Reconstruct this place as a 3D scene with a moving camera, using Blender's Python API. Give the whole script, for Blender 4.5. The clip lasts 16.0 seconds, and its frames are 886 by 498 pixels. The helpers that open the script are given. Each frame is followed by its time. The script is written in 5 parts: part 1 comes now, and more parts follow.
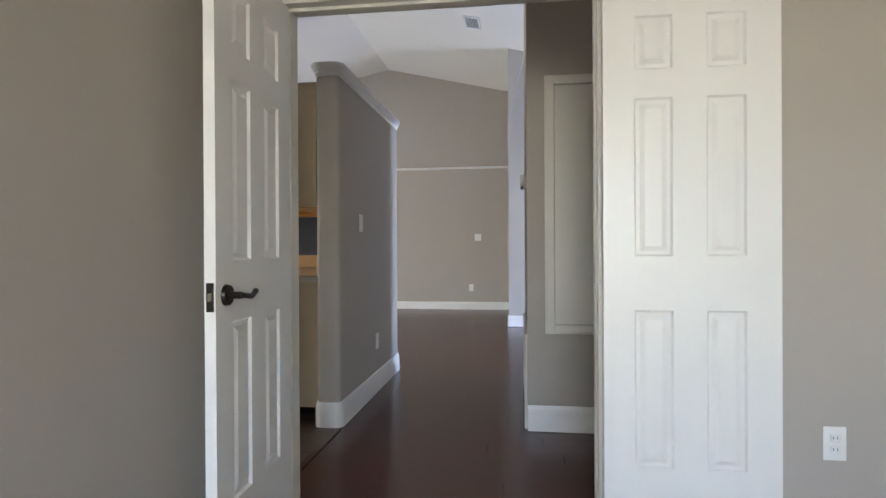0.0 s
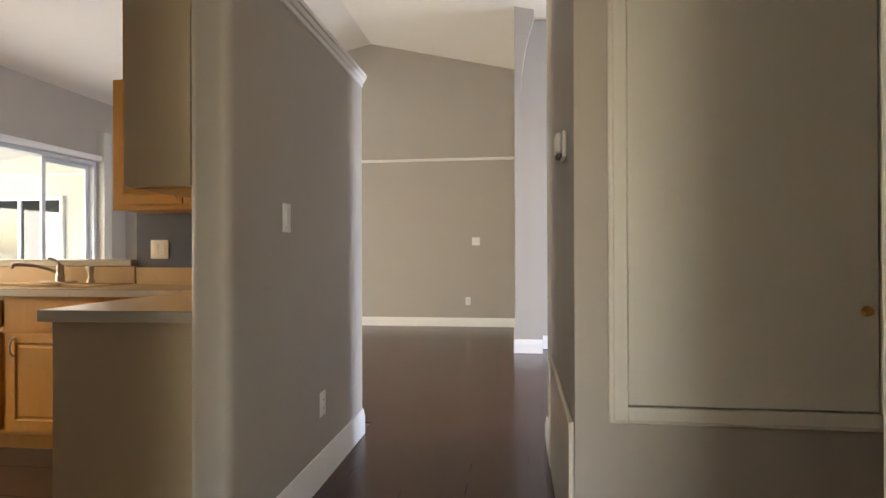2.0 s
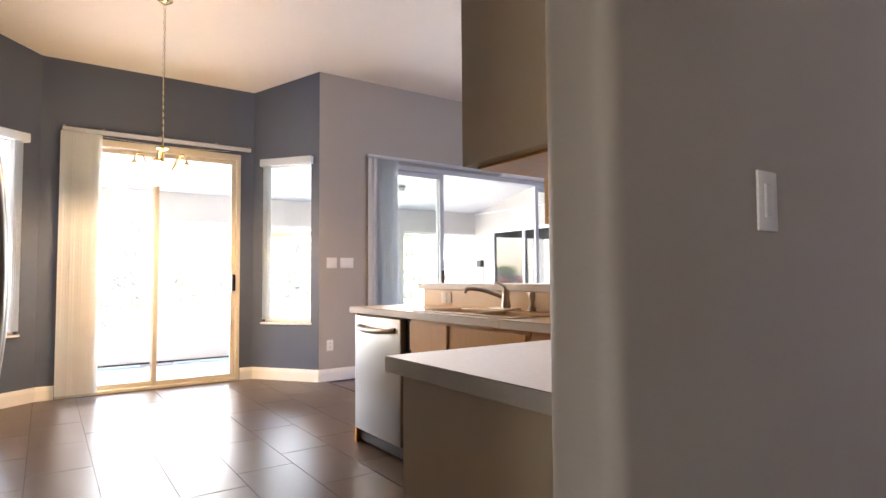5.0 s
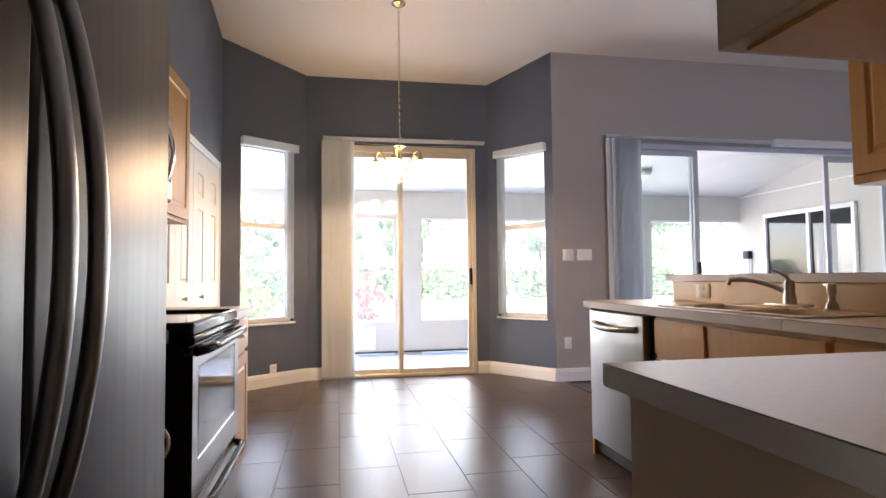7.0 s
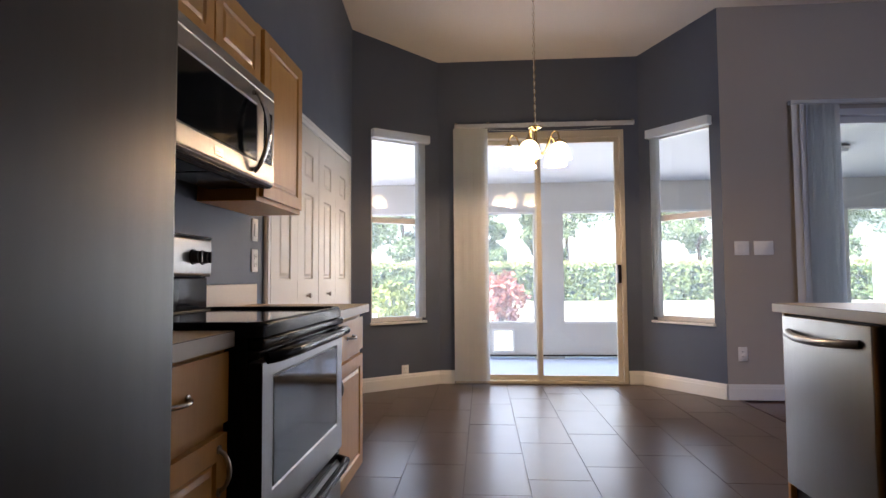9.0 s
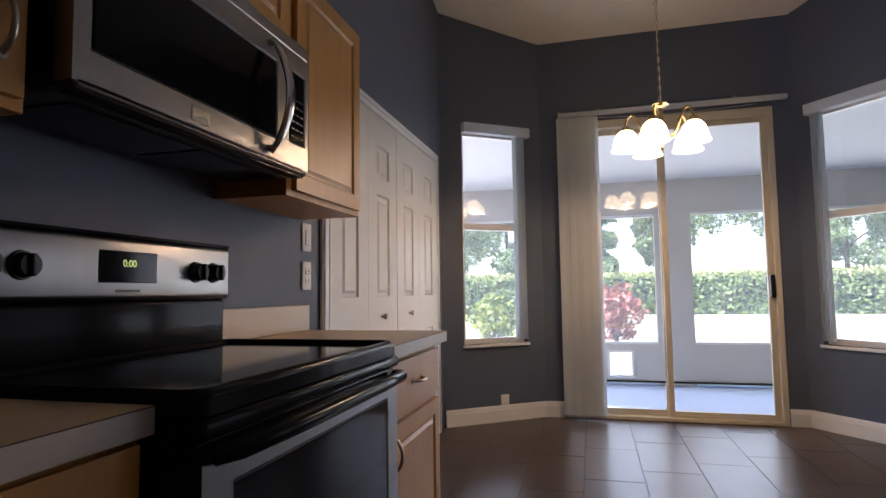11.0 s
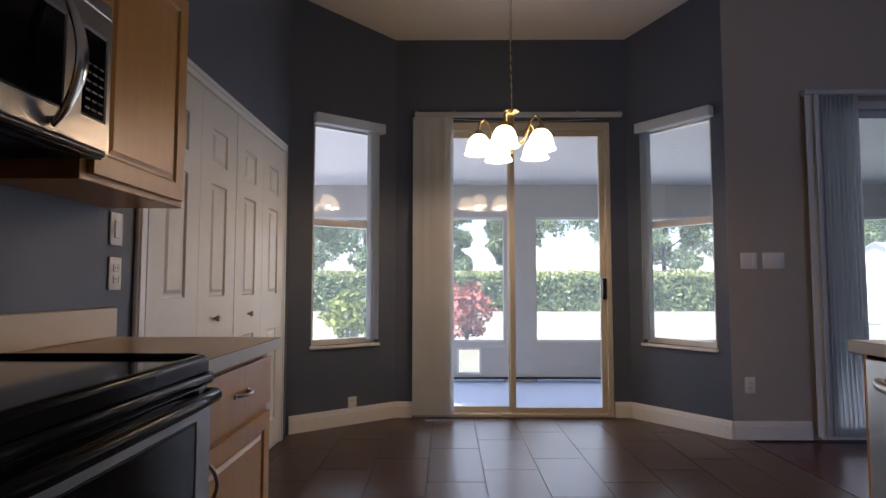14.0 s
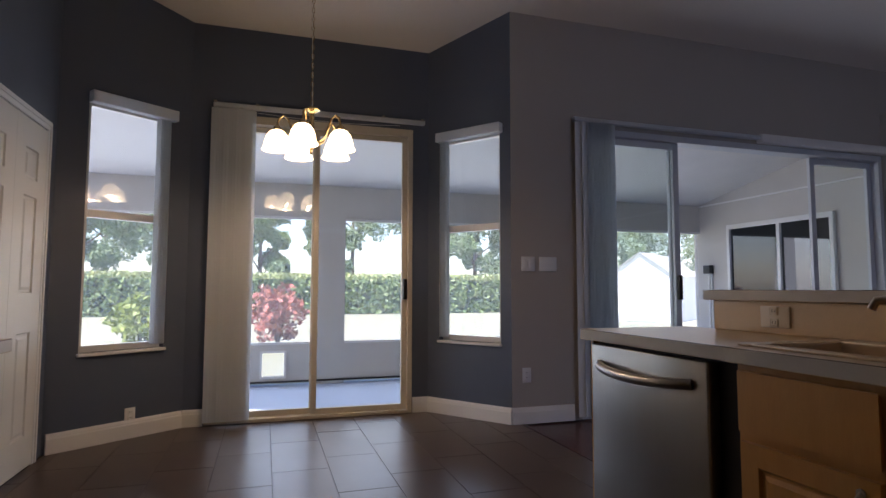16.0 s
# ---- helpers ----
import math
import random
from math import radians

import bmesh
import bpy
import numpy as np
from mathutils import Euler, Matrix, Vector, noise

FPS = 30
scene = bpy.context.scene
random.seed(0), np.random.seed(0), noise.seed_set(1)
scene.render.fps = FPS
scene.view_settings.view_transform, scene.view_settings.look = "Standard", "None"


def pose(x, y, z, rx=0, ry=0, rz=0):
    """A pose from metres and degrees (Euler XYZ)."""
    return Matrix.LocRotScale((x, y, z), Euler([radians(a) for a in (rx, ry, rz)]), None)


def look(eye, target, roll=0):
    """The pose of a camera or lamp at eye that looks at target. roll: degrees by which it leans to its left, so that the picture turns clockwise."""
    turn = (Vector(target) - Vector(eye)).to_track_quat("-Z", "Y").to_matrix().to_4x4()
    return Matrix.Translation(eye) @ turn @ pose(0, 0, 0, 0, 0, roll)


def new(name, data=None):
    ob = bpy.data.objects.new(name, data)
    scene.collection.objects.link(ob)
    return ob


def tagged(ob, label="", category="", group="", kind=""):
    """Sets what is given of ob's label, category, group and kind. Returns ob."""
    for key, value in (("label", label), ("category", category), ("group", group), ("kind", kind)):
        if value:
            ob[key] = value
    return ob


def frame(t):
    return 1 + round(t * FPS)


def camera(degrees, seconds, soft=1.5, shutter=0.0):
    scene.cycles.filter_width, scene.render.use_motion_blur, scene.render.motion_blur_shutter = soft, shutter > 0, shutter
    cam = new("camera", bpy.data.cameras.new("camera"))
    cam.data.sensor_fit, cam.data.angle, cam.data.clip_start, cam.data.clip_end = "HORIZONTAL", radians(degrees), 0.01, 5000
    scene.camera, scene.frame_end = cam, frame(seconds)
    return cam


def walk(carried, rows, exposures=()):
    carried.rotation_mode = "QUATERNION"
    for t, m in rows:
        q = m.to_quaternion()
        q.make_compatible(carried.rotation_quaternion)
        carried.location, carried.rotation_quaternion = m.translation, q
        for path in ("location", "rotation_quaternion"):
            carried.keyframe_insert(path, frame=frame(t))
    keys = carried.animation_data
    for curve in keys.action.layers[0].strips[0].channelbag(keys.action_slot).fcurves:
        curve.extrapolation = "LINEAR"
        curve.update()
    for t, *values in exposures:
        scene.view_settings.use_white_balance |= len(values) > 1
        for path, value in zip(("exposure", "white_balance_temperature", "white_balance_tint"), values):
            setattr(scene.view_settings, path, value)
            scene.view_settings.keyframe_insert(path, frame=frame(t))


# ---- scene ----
cam = camera(76.0, 16.0)
PATH = [
    (0, (-0.083, 2.327, 1.086), (-0.352, 4.308, 1.08), -0.3),
    (0.5, (-0.137, 2.722, 1.099), (-0.406, 4.704, 1.095), -0.2),
    (1, (-0.155, 3.123, 1.1), (-0.415, 5.106, 1.102), -0.1),
    (1.5, (-0.182, 3.51, 1.102), (-0.452, 5.491, 1.106), -0.1),
    (2, (-0.227, 3.87, 1.117), (-0.482, 5.854, 1.124), -0.2),
    (2.5, (-0.235, 4.172, 1.132), (-0.583, 6.142, 1.156), -0.4),
    (3, (-0.286, 4.442, 1.14), (-0.822, 6.368, 1.185), -0.7),
    (3.5, (-0.382, 4.6, 1.14), (-1.185, 6.431, 1.209), -1.0),
    (4, (-0.467, 4.729, 1.132), (-1.592, 6.38, 1.219), -1.1),
    (4.5, (-0.537, 4.862, 1.123), (-1.988, 6.235, 1.219), -0.7),
    (6.8, (-0.935, 5.16, 1.073), (-2.867, 5.667, 1.172), -0.6),
    (7, (-0.951, 5.2, 1.07), (-2.915, 5.566, 1.167), -0.6),
    (7.5, (-1.004, 5.241, 1.036), (-2.994, 5.419, 1.135), -0.5),
    (8, (-1.123, 5.268, 1.027), (-3.12, 5.315, 1.127), -0.5),
    (8.5, (-1.266, 5.284, 1.033), (-3.263, 5.27, 1.135), -0.4),
    (9, (-1.429, 5.315, 1.045), (-3.422, 5.177, 1.146), -0.4),
    (9.5, (-1.619, 5.319, 1.061), (-3.604, 5.096, 1.166), -0.3),
    (10, (-1.77, 5.31, 1.071), (-3.742, 4.993, 1.182), -0.4),
    (10.2, (-1.863, 5.277, 1.063), (-3.827, 4.919, 1.188), -0.6),
    (12.3, (-2.3, 5.307, 1.083), (-4.2, 4.695, 1.209), -0.4),
    (12.5, (-2.298, 5.308, 1.084), (-4.221, 4.773, 1.209), -0.3),
    (13, (-2.308, 5.297, 1.093), (-4.274, 4.95, 1.217), -0.2),
    (13.5, (-2.297, 5.301, 1.1), (-4.285, 5.124, 1.224), -0.0),
    (14, (-2.276, 5.324, 1.097), (-4.272, 5.31, 1.226), -0.0),
    (14.5, (-2.257, 5.371, 1.093), (-4.248, 5.508, 1.223), 0.1),
    (15, (-2.24, 5.425, 1.08), (-4.213, 5.733, 1.222), 0.1),
    (15.5, (-2.22, 5.439, 1.076), (-4.158, 5.915, 1.214), 0.0),
    (16, (-2.214, 5.478, 1.069), (-4.118, 6.074, 1.211), 0.1),
]
EXPOSURES = [(0.0, 4.0, 6550, 13), (1.2, 4.2, 7000, 13), (2.0, 4.25, 8300, 15), (2.8, 4.15, 8000, 17), (3.5, 3.95, 7700, 20), (4.5, 4.15, 7350, 23), (7.0, 3.5, 6700, 24), (8.0, 3.07, 6550, 24), (10.0, 2.4, 6350, 25), (12.5, 1.9, 6200, 26), (16.0, 1.62, 6200, 25)]
walk(cam, [(t, look(eye, target, roll)) for t, eye, target, roll in PATH], EXPOSURES)

# ---- world, sun, large lights ----
world = bpy.data.worlds.new("sky")
scene.world = world
world.use_nodes = True
sky = world.node_tree.nodes.new("ShaderNodeTexSky")
sky.sky_type, sky.sun_disc = "NISHITA", False
sky.sun_elevation, sky.sun_rotation = radians(57), radians(142)
world.node_tree.links.new(sky.outputs[0], world.node_tree.nodes["Background"].inputs[0])
world.node_tree.nodes["Background"].inputs[1].default_value = 0.15


def sun_lamp():
    lamp = bpy.data.lights.new("sun", "SUN")
    lamp.energy, lamp.angle, lamp.color = 5.0, radians(0.5), (1.0, 0.95, 0.88)
    ob = new("sun", lamp)
    el, az = radians(57), radians(308)
    ob.matrix_world = look((0, 0, 30), (-math.cos(az) * math.cos(el), -math.sin(az) * math.cos(el), 30 - math.sin(el)))


def area_lamp(name, eye, target, w, h, watts, color):
    lamp = bpy.data.lights.new(name, "AREA")
    lamp.shape, lamp.size, lamp.size_y, lamp.energy, lamp.color = "RECTANGLE", w, h, watts, color
    ob = new(name, lamp)
    ob.matrix_world = look(eye, target)
    return ob


sun_lamp()
DAY = (0.86, 0.94, 1.0)
area_lamp("slider_daylight", (-6.92, 5.88, 1.25), (0, 5.88, 0.9), 1.6, 2.3, 1.0, DAY)
area_lamp("porch_daylight", (-9.02, 6.0, 1.18), (0, 6.0, 0.6), 8.4, 1.4, 20, DAY)
area_lamp("family_daylight", (-6.30, 9.7, 1.25), (0, 9.7, 0.9), 3.2, 2.3, 4.5, DAY)
area_lamp("foyer_daylight", (3.45, 8.0, 0.9), (0, 9.6, 0.3), 0.8, 1.5, 14, (0.42, 0.6, 1.0))
area_lamp("bedroom_daylight", (0.4, -1.15, 1.5), (0.0, 4, 1.2), 2.5, 1.3, 3.2, DAY)

# ---- materials ----
def material(name, color, rough=0.5, metal=0.0, vary=0.06, scale=3.0, grain=60.0, bump=0.02, stretch=(1, 1, 1), spec=0.5, second=None, coat=0.0, per_object=0.0):
    """Base colour with a broad and a fine variation, fine relief, and a roughness that varies."""
    m = bpy.data.materials.new(name)
    m.use_nodes = True
    nt = m.node_tree
    b = nt.nodes["Principled BSDF"]
    n = nt.nodes.new
    link = nt.links.new
    co = n("ShaderNodeTexCoord")
    mp = n("ShaderNodeMapping")
    mp.inputs["Scale"].default_value = stretch
    link(co.outputs["Object"], mp.inputs["Vector"])
    vec = mp.outputs[0]
    if per_object:
        info = n("ShaderNodeObjectInfo")
        shift = n("ShaderNodeVectorMath")
        shift.operation = "MULTIPLY_ADD"
        link(info.outputs["Random"], shift.inputs[0])
        shift.inputs[1].default_value = (41, 23, 17)
        link(vec, shift.inputs[2])
        vec = shift.outputs[0]
    broad, fine = n("ShaderNodeTexNoise"), n("ShaderNodeTexNoise")
    broad.inputs["Scale"].default_value, broad.inputs["Detail"].default_value = scale, 4
    fine.inputs["Scale"].default_value, fine.inputs["Detail"].default_value = grain, 6
    for t in (broad, fine):
        link(vec, t.inputs["Vector"])
    ramp = n("ShaderNodeMix")
    ramp.data_type = "RGBA"
    c2 = second if second else tuple(c * (1 - 3 * vary) for c in color)
    ramp.inputs[6].default_value = (*color, 1)
    ramp.inputs[7].default_value = (*c2, 1)
    add = n("ShaderNodeMath")
    add.operation = "MULTIPLY_ADD"
    link(broad.outputs[0], add.inputs[0])
    add.inputs[1].default_value = 0.6
    mul = n("ShaderNodeMath")
    mul.operation = "MULTIPLY"
    link(fine.outputs[0], mul.inputs[0])
    mul.inputs[1].default_value = 0.5
    link(mul.outputs[0], add.inputs[2])
    fac = add
    if per_object:
        rnd = n("ShaderNodeMath")
        rnd.operation = "MULTIPLY_ADD"
        link(info.outputs["Random"], rnd.inputs[0])
        rnd.inputs[1].default_value = per_object
        link(add.outputs[0], rnd.inputs[2])
        fac = rnd
    link(fac.outputs[0], ramp.inputs[0])
    link(ramp.outputs[2], b.inputs["Base Color"])
    rr = n("ShaderNodeMapRange")
    rr.inputs["To Min"].default_value, rr.inputs["To Max"].default_value = max(0.02, rough * 0.85), min(1, rough * 1.15)
    link(broad.outputs[0], rr.inputs["Value"])
    link(rr.outputs[0], b.inputs["Roughness"])
    b.inputs["Metallic"].default_value = metal
    b.inputs["Specular IOR Level"].default_value = spec
    b.inputs["Coat Weight"].default_value = coat
    if bump:
        bp = n("ShaderNodeBump")
        bp.inputs["Strength"].default_value, bp.inputs["Distance"].default_value = min(1.0, bump * 10), 0.002
        link(fine.outputs[0], bp.inputs["Height"])
        link(bp.outputs[0], b.inputs["Normal"])
    return m


def glass_material(name, tint=(0.97, 0.99, 0.98)):
    m = bpy.data.materials.new(name)
    m.use_nodes = True
    nt = m.node_tree
    nt.nodes.clear()
    out, mix = nt.nodes.new("ShaderNodeOutputMaterial"), nt.nodes.new("ShaderNodeMixShader")
    tr, gl, lw = nt.nodes.new("ShaderNodeBsdfTransparent"), nt.nodes.new("ShaderNodeBsdfGlossy"), nt.nodes.new("ShaderNodeLayerWeight")
    po, ad = nt.nodes.new("ShaderNodeMath"), nt.nodes.new("ShaderNodeMath")
    tr.inputs[0].default_value = (*tint, 1)
    gl.inputs["Roughness"].default_value = 0.01
    lw.inputs[0].default_value = 0.5
    po.operation, ad.operation = "POWER", "MULTIPLY_ADD"
    po.inputs[1].default_value = 5.0
    ad.inputs[1].default_value, ad.inputs[2].default_value = 0.8, 0.04
    nt.links.new(lw.outputs["Facing"], po.inputs[0])
    nt.links.new(po.outputs[0], ad.inputs[0])
    nt.links.new(ad.outputs[0], mix.inputs[0])
    nt.links.new(tr.outputs[0], mix.inputs[1])
    nt.links.new(gl.outputs[0], mix.inputs[2])
    nt.links.new(mix.outputs[0], out.inputs[0])
    return m


def glow_material(name, color, strength):
    m = bpy.data.materials.new(name)
    m.use_nodes = True
    b = m.node_tree.nodes["Principled BSDF"]
    b.inputs["Base Color"].default_value = (0.9, 0.88, 0.82, 1)
    b.inputs["Emission Color"].default_value = (*color, 1)
    b.inputs["Emission Strength"].default_value = strength
    b.inputs["Roughness"].default_value = 0.25
    return m


GREY = material("grey_wall_paint", (0.43, 0.388, 0.34), 0.6, vary=0.02, grain=90, bump=0.03)
BLUE = material("slate_blue_wall_paint", (0.085, 0.105, 0.15), 0.55, vary=0.03, grain=90, bump=0.03)
CEIL = material("ceiling_paint", (0.80, 0.755, 0.69), 0.9, vary=0.02, grain=45, bump=0.08)
WHITE = material("white_trim_paint", (0.80, 0.79, 0.76), 0.35, vary=0.015, grain=40, bump=0.01)
CREAM = material("cream_door_paint", (0.72, 0.69, 0.62), 0.4, vary=0.02, grain=40, bump=0.01)
MAPLE = material("honey_maple", (0.63, 0.33, 0.075), 0.38, vary=0.1, scale=5, grain=30, bump=0.012, stretch=(7, 7, 0.8), second=(0.46, 0.215, 0.04), per_object=0.15)
LAMINATE = material("tan_laminate", (0.52, 0.41, 0.28), 0.45, vary=0.03, scale=3, grain=50, stretch=(6, 6, 0.8))
COUNTER = material("almond_worktop", (0.68, 0.49, 0.28), 0.35, vary=0.05, scale=60, grain=220, bump=0.006)
STEEL = material("brushed_steel", (0.29, 0.28, 0.27), 0.30, metal=1.0, vary=0.04, scale=2, grain=60, bump=0.008, stretch=(30, 30, 0.6))
FRIDGE = material("fridge_steel", (0.07, 0.069, 0.067), 0.40, metal=1.0, vary=0.03, scale=1.5, grain=60, bump=0.006, stretch=(30, 30, 0.5))
BLACK = material("black_enamel", (0.012, 0.012, 0.013), 0.16, vary=0.02, bump=0, spec=0.05)
BLACKMATT = material("black_plastic", (0.018, 0.018, 0.018), 0.45, vary=0.05)
GARDENGLASS = material("reflecting_window_glass", (0.01, 0.013, 0.015), 0.03, vary=0.02, bump=0, spec=1.0)
DARKGLASS = material("dark_glass", (0.004, 0.005, 0.006), 0.08, vary=0.02, bump=0, spec=0.12)
BRONZE = material("dark_bronze", (0.03, 0.024, 0.02), 0.35, metal=0.8)
NICKEL = material("satin_nickel", (0.52, 0.47, 0.40), 0.28, metal=1.0, vary=0.04)
CHROME = material("polished_steel", (0.55, 0.53, 0.50), 0.14, metal=1.0, vary=0.02, bump=0)
BRASS = material("antique_brass", (0.62, 0.48, 0.26), 0.25, metal=1.0, vary=0.04)
EDGE = material("worktop_edge_band", (0.56, 0.52, 0.46), 0.45, vary=0.04, scale=30, grain=150, bump=0.006)
SEAM = material("laminate_seam", (0.09, 0.06, 0.04), 0.6)
PLATE = material("white_plastic", (0.82, 0.81, 0.78), 0.35, vary=0.01, bump=0.003)
IVORY = material("almond_plastic", (0.66, 0.58, 0.45), 0.4, vary=0.01, bump=0.003)
SINKMAT = material("almond_enamel", (0.70, 0.54, 0.36), 0.2, vary=0.02, bump=0)
VINYL = material("blind_vinyl", (0.78, 0.80, 0.81), 0.5, vary=0.02, grain=30, stretch=(20, 20, 1))
# daylight shines through the thin vinyl
_nt = VINYL.node_tree
_tr, _mx = _nt.nodes.new("ShaderNodeBsdfTranslucent"), _nt.nodes.new("ShaderNodeMixShader")
_tr.inputs[0].default_value = (0.72, 0.76, 0.78, 1)
_mx.inputs[0].default_value = 0.5
_nt.links.new(_nt.nodes["Principled BSDF"].outputs[0], _mx.inputs[1])
_nt.links.new(_tr.outputs[0], _mx.inputs[2])
_nt.links.new(_mx.outputs[0], _nt.nodes["Material Output"].inputs[0])
TILE = material("brown_floor_tile", (0.082, 0.055, 0.042), 0.30, vary=0.12, scale=2, grain=45, bump=0.0, spec=0.35, second=(0.062, 0.042, 0.033), per_object=0.25)
GROUT = material("grout", (0.06, 0.05, 0.045), 0.85, grain=120, bump=0.05)
WOOD = material("dark_cherry_floor", (0.10, 0.028, 0.018), 0.24, vary=0.1, scale=3, grain=22, bump=0.012, stretch=(0.7, 6, 1), second=(0.045, 0.013, 0.009), per_object=0.3)
PORCHWALL = material("porch_stucco", (0.62, 0.59, 0.54), 0.8, grain=150, bump=0.08)
PORCHFLOOR = material("porch_concrete", (0.52, 0.61, 0.78), 0.7, grain=60, bump=0.05)
PORCHCEIL = material("porch_ceiling", (0.80, 0.78, 0.74), 0.8)
GRASS = material("lawn", (0.21, 0.225, 0.15), 0.9, vary=0.2, scale=2, grain=80, bump=0.1, second=(0.29, 0.285, 0.21))
LEAF = material("hedge_leaf", (0.07, 0.13, 0.04), 0.5, vary=0.15, scale=3, grain=20, second=(0.2, 0.27, 0.09), per_object=0.2)
TREELEAF = material("tree_leaf", (0.08, 0.14, 0.055), 0.6, vary=0.15, scale=1.5, grain=12, second=(0.18, 0.25, 0.11))
REDLEAF = material("red_leaf", (0.45, 0.07, 0.10), 0.5, vary=0.2, scale=8, grain=20, second=(0.26, 0.16, 0.08))
BARK = material("bark", (0.14, 0.10, 0.07), 0.9, grain=30, bump=0.1, stretch=(4, 4, 1))
SHEDMAT = material("shed_siding", (0.78, 0.78, 0.78), 0.5)
GLASS = glass_material("window_glass")


# ---- building helpers ----
def slab(bm, x0, x1, y0, y1, z0, z1, bevel=0.0, seg=1):
    """A box added to bm, with bevelled edges where asked."""
    r = bmesh.ops.create_cube(bm, size=1.0)
    bmesh.ops.scale(bm, vec=(abs(x1 - x0), abs(y1 - y0), abs(z1 - z0)), verts=r["verts"])
    bmesh.ops.translate(bm, vec=((x0 + x1) / 2, (y0 + y1) / 2, (z0 + z1) / 2), verts=r["verts"])
    if bevel:
        es = list({e for v in r["verts"] for e in v.link_edges})
        bmesh.ops.bevel(bm, geom=es, offset=bevel, segments=seg, profile=0.5, affect="EDGES")


def rod(bm, a, b, r0, r1=None, seg=16):
    """A round bar from a to b."""
    a, b = Vector(a), Vector(b)
    d = b - a
    m = Matrix.Translation((a + b) / 2) @ d.to_track_quat("Z", "Y").to_matrix().to_4x4()
    bmesh.ops.create_cone(bm, cap_ends=True, segments=seg, radius1=r0, radius2=r0 if r1 is None else r1, depth=d.length, matrix=m)


def tube(bm, points, r, seg=10):
    """A bent bar through the points."""
    pts = [Vector(p) for p in points]
    rings, side = [], None
    for i, p in enumerate(pts):
        d = (pts[min(i + 1, len(pts) - 1)] - pts[max(i - 1, 0)]).normalized()
        if side is None:
            side = d.orthogonal().normalized()
        side = (side - d * side.dot(d)).normalized()
        up = d.cross(side)
        rings.append([bm.verts.new(p + side * (r * math.cos(2 * math.pi * k / seg)) + up * (r * math.sin(2 * math.pi * k / seg))) for k in range(seg)])
    for a, b in zip(rings, rings[1:]):
        for k in range(seg):
            bm.faces.new((a[k], a[(k + 1) % seg], b[(k + 1) % seg], b[k]))
    bm.faces.new(rings[0][::-1])
    bm.faces.new(rings[-1])


def lathe(bm, profile, seg=24, at=(0, 0, 0)):
    """A turned shape round the z axis from (radius, height) pairs."""
    rings = []
    for r, z in profile:
        rings.append([bm.verts.new((at[0] + r * math.cos(2 * math.pi * k / seg), at[1] + r * math.sin(2 * math.pi * k / seg), at[2] + z)) for k in range(seg)])
    for a, b in zip(rings, rings[1:]):
        for k in range(seg):
            bm.faces.new((a[k], a[(k + 1) % seg], b[(k + 1) % seg], b[k]))


def prism(bm, outline, z0, z1):
    """An upright solid on a plan outline, given anticlockwise."""
    lo = [bm.verts.new((x, y, z0)) for x, y in outline]
    hi = [bm.verts.new((x, y, z1)) for x, y in outline]
    n = len(outline)
    bm.faces.new(lo[::-1])
    bm.faces.new(hi)
    for k in range(n):
        bm.faces.new((lo[k], lo[(k + 1) % n], hi[(k + 1) % n], hi[k]))


def part(name, bm, mat, parent=None, label="", smooth=False, m=None):
    """Links a bmesh as one mesh object, under a thing or under a part. m: a pose that is put into the mesh."""
    me = bpy.data.meshes.new(name)
    bmesh.ops.recalc_face_normals(bm, faces=bm.faces)
    if m is not None:
        bm.transform(m)
    bm.to_mesh(me)
    bm.free()
    me.materials.append(mat)
    if smooth:
        me.polygons.foreach_set("use_smooth", [True] * len(me.polygons))
        me.set_sharp_from_angle(angle=radians(38))
    ob = new(name, me)
    if parent is not None:
        ob.parent = parent
        ob.matrix_parent_inverse = parent.matrix_basis.inverted() if parent.parent is None else Matrix.Identity(4)
    if label:
        ob["label"] = label
    return ob


def box_part(name, dims, mat, parent=None, label="", bevel=0.0, seg=2):
    bm = bmesh.new()
    slab(bm, *dims, bevel=bevel, seg=seg)
    return part(name, bm, mat, parent, label, smooth=bevel > 0)


def thing(name, label, category, group="", at=(0, 0, 0)):
    """An Empty at a thing's base."""
    ob = new(name)
    ob.empty_display_size = 0.1
    ob.matrix_basis = Matrix.Translation(at)
    return tagged(ob, label, category, group)


def structure(ob, label, category):
    return tagged(ob, label, category, kind="structure")


RIDGE_X, RIDGE_Z, SLOPE = -2.409, 4.285, 0.225


def vault(x):
    """Height of the vaulted ceiling over x."""
    return RIDGE_Z - SLOPE * abs(x - RIDGE_X)


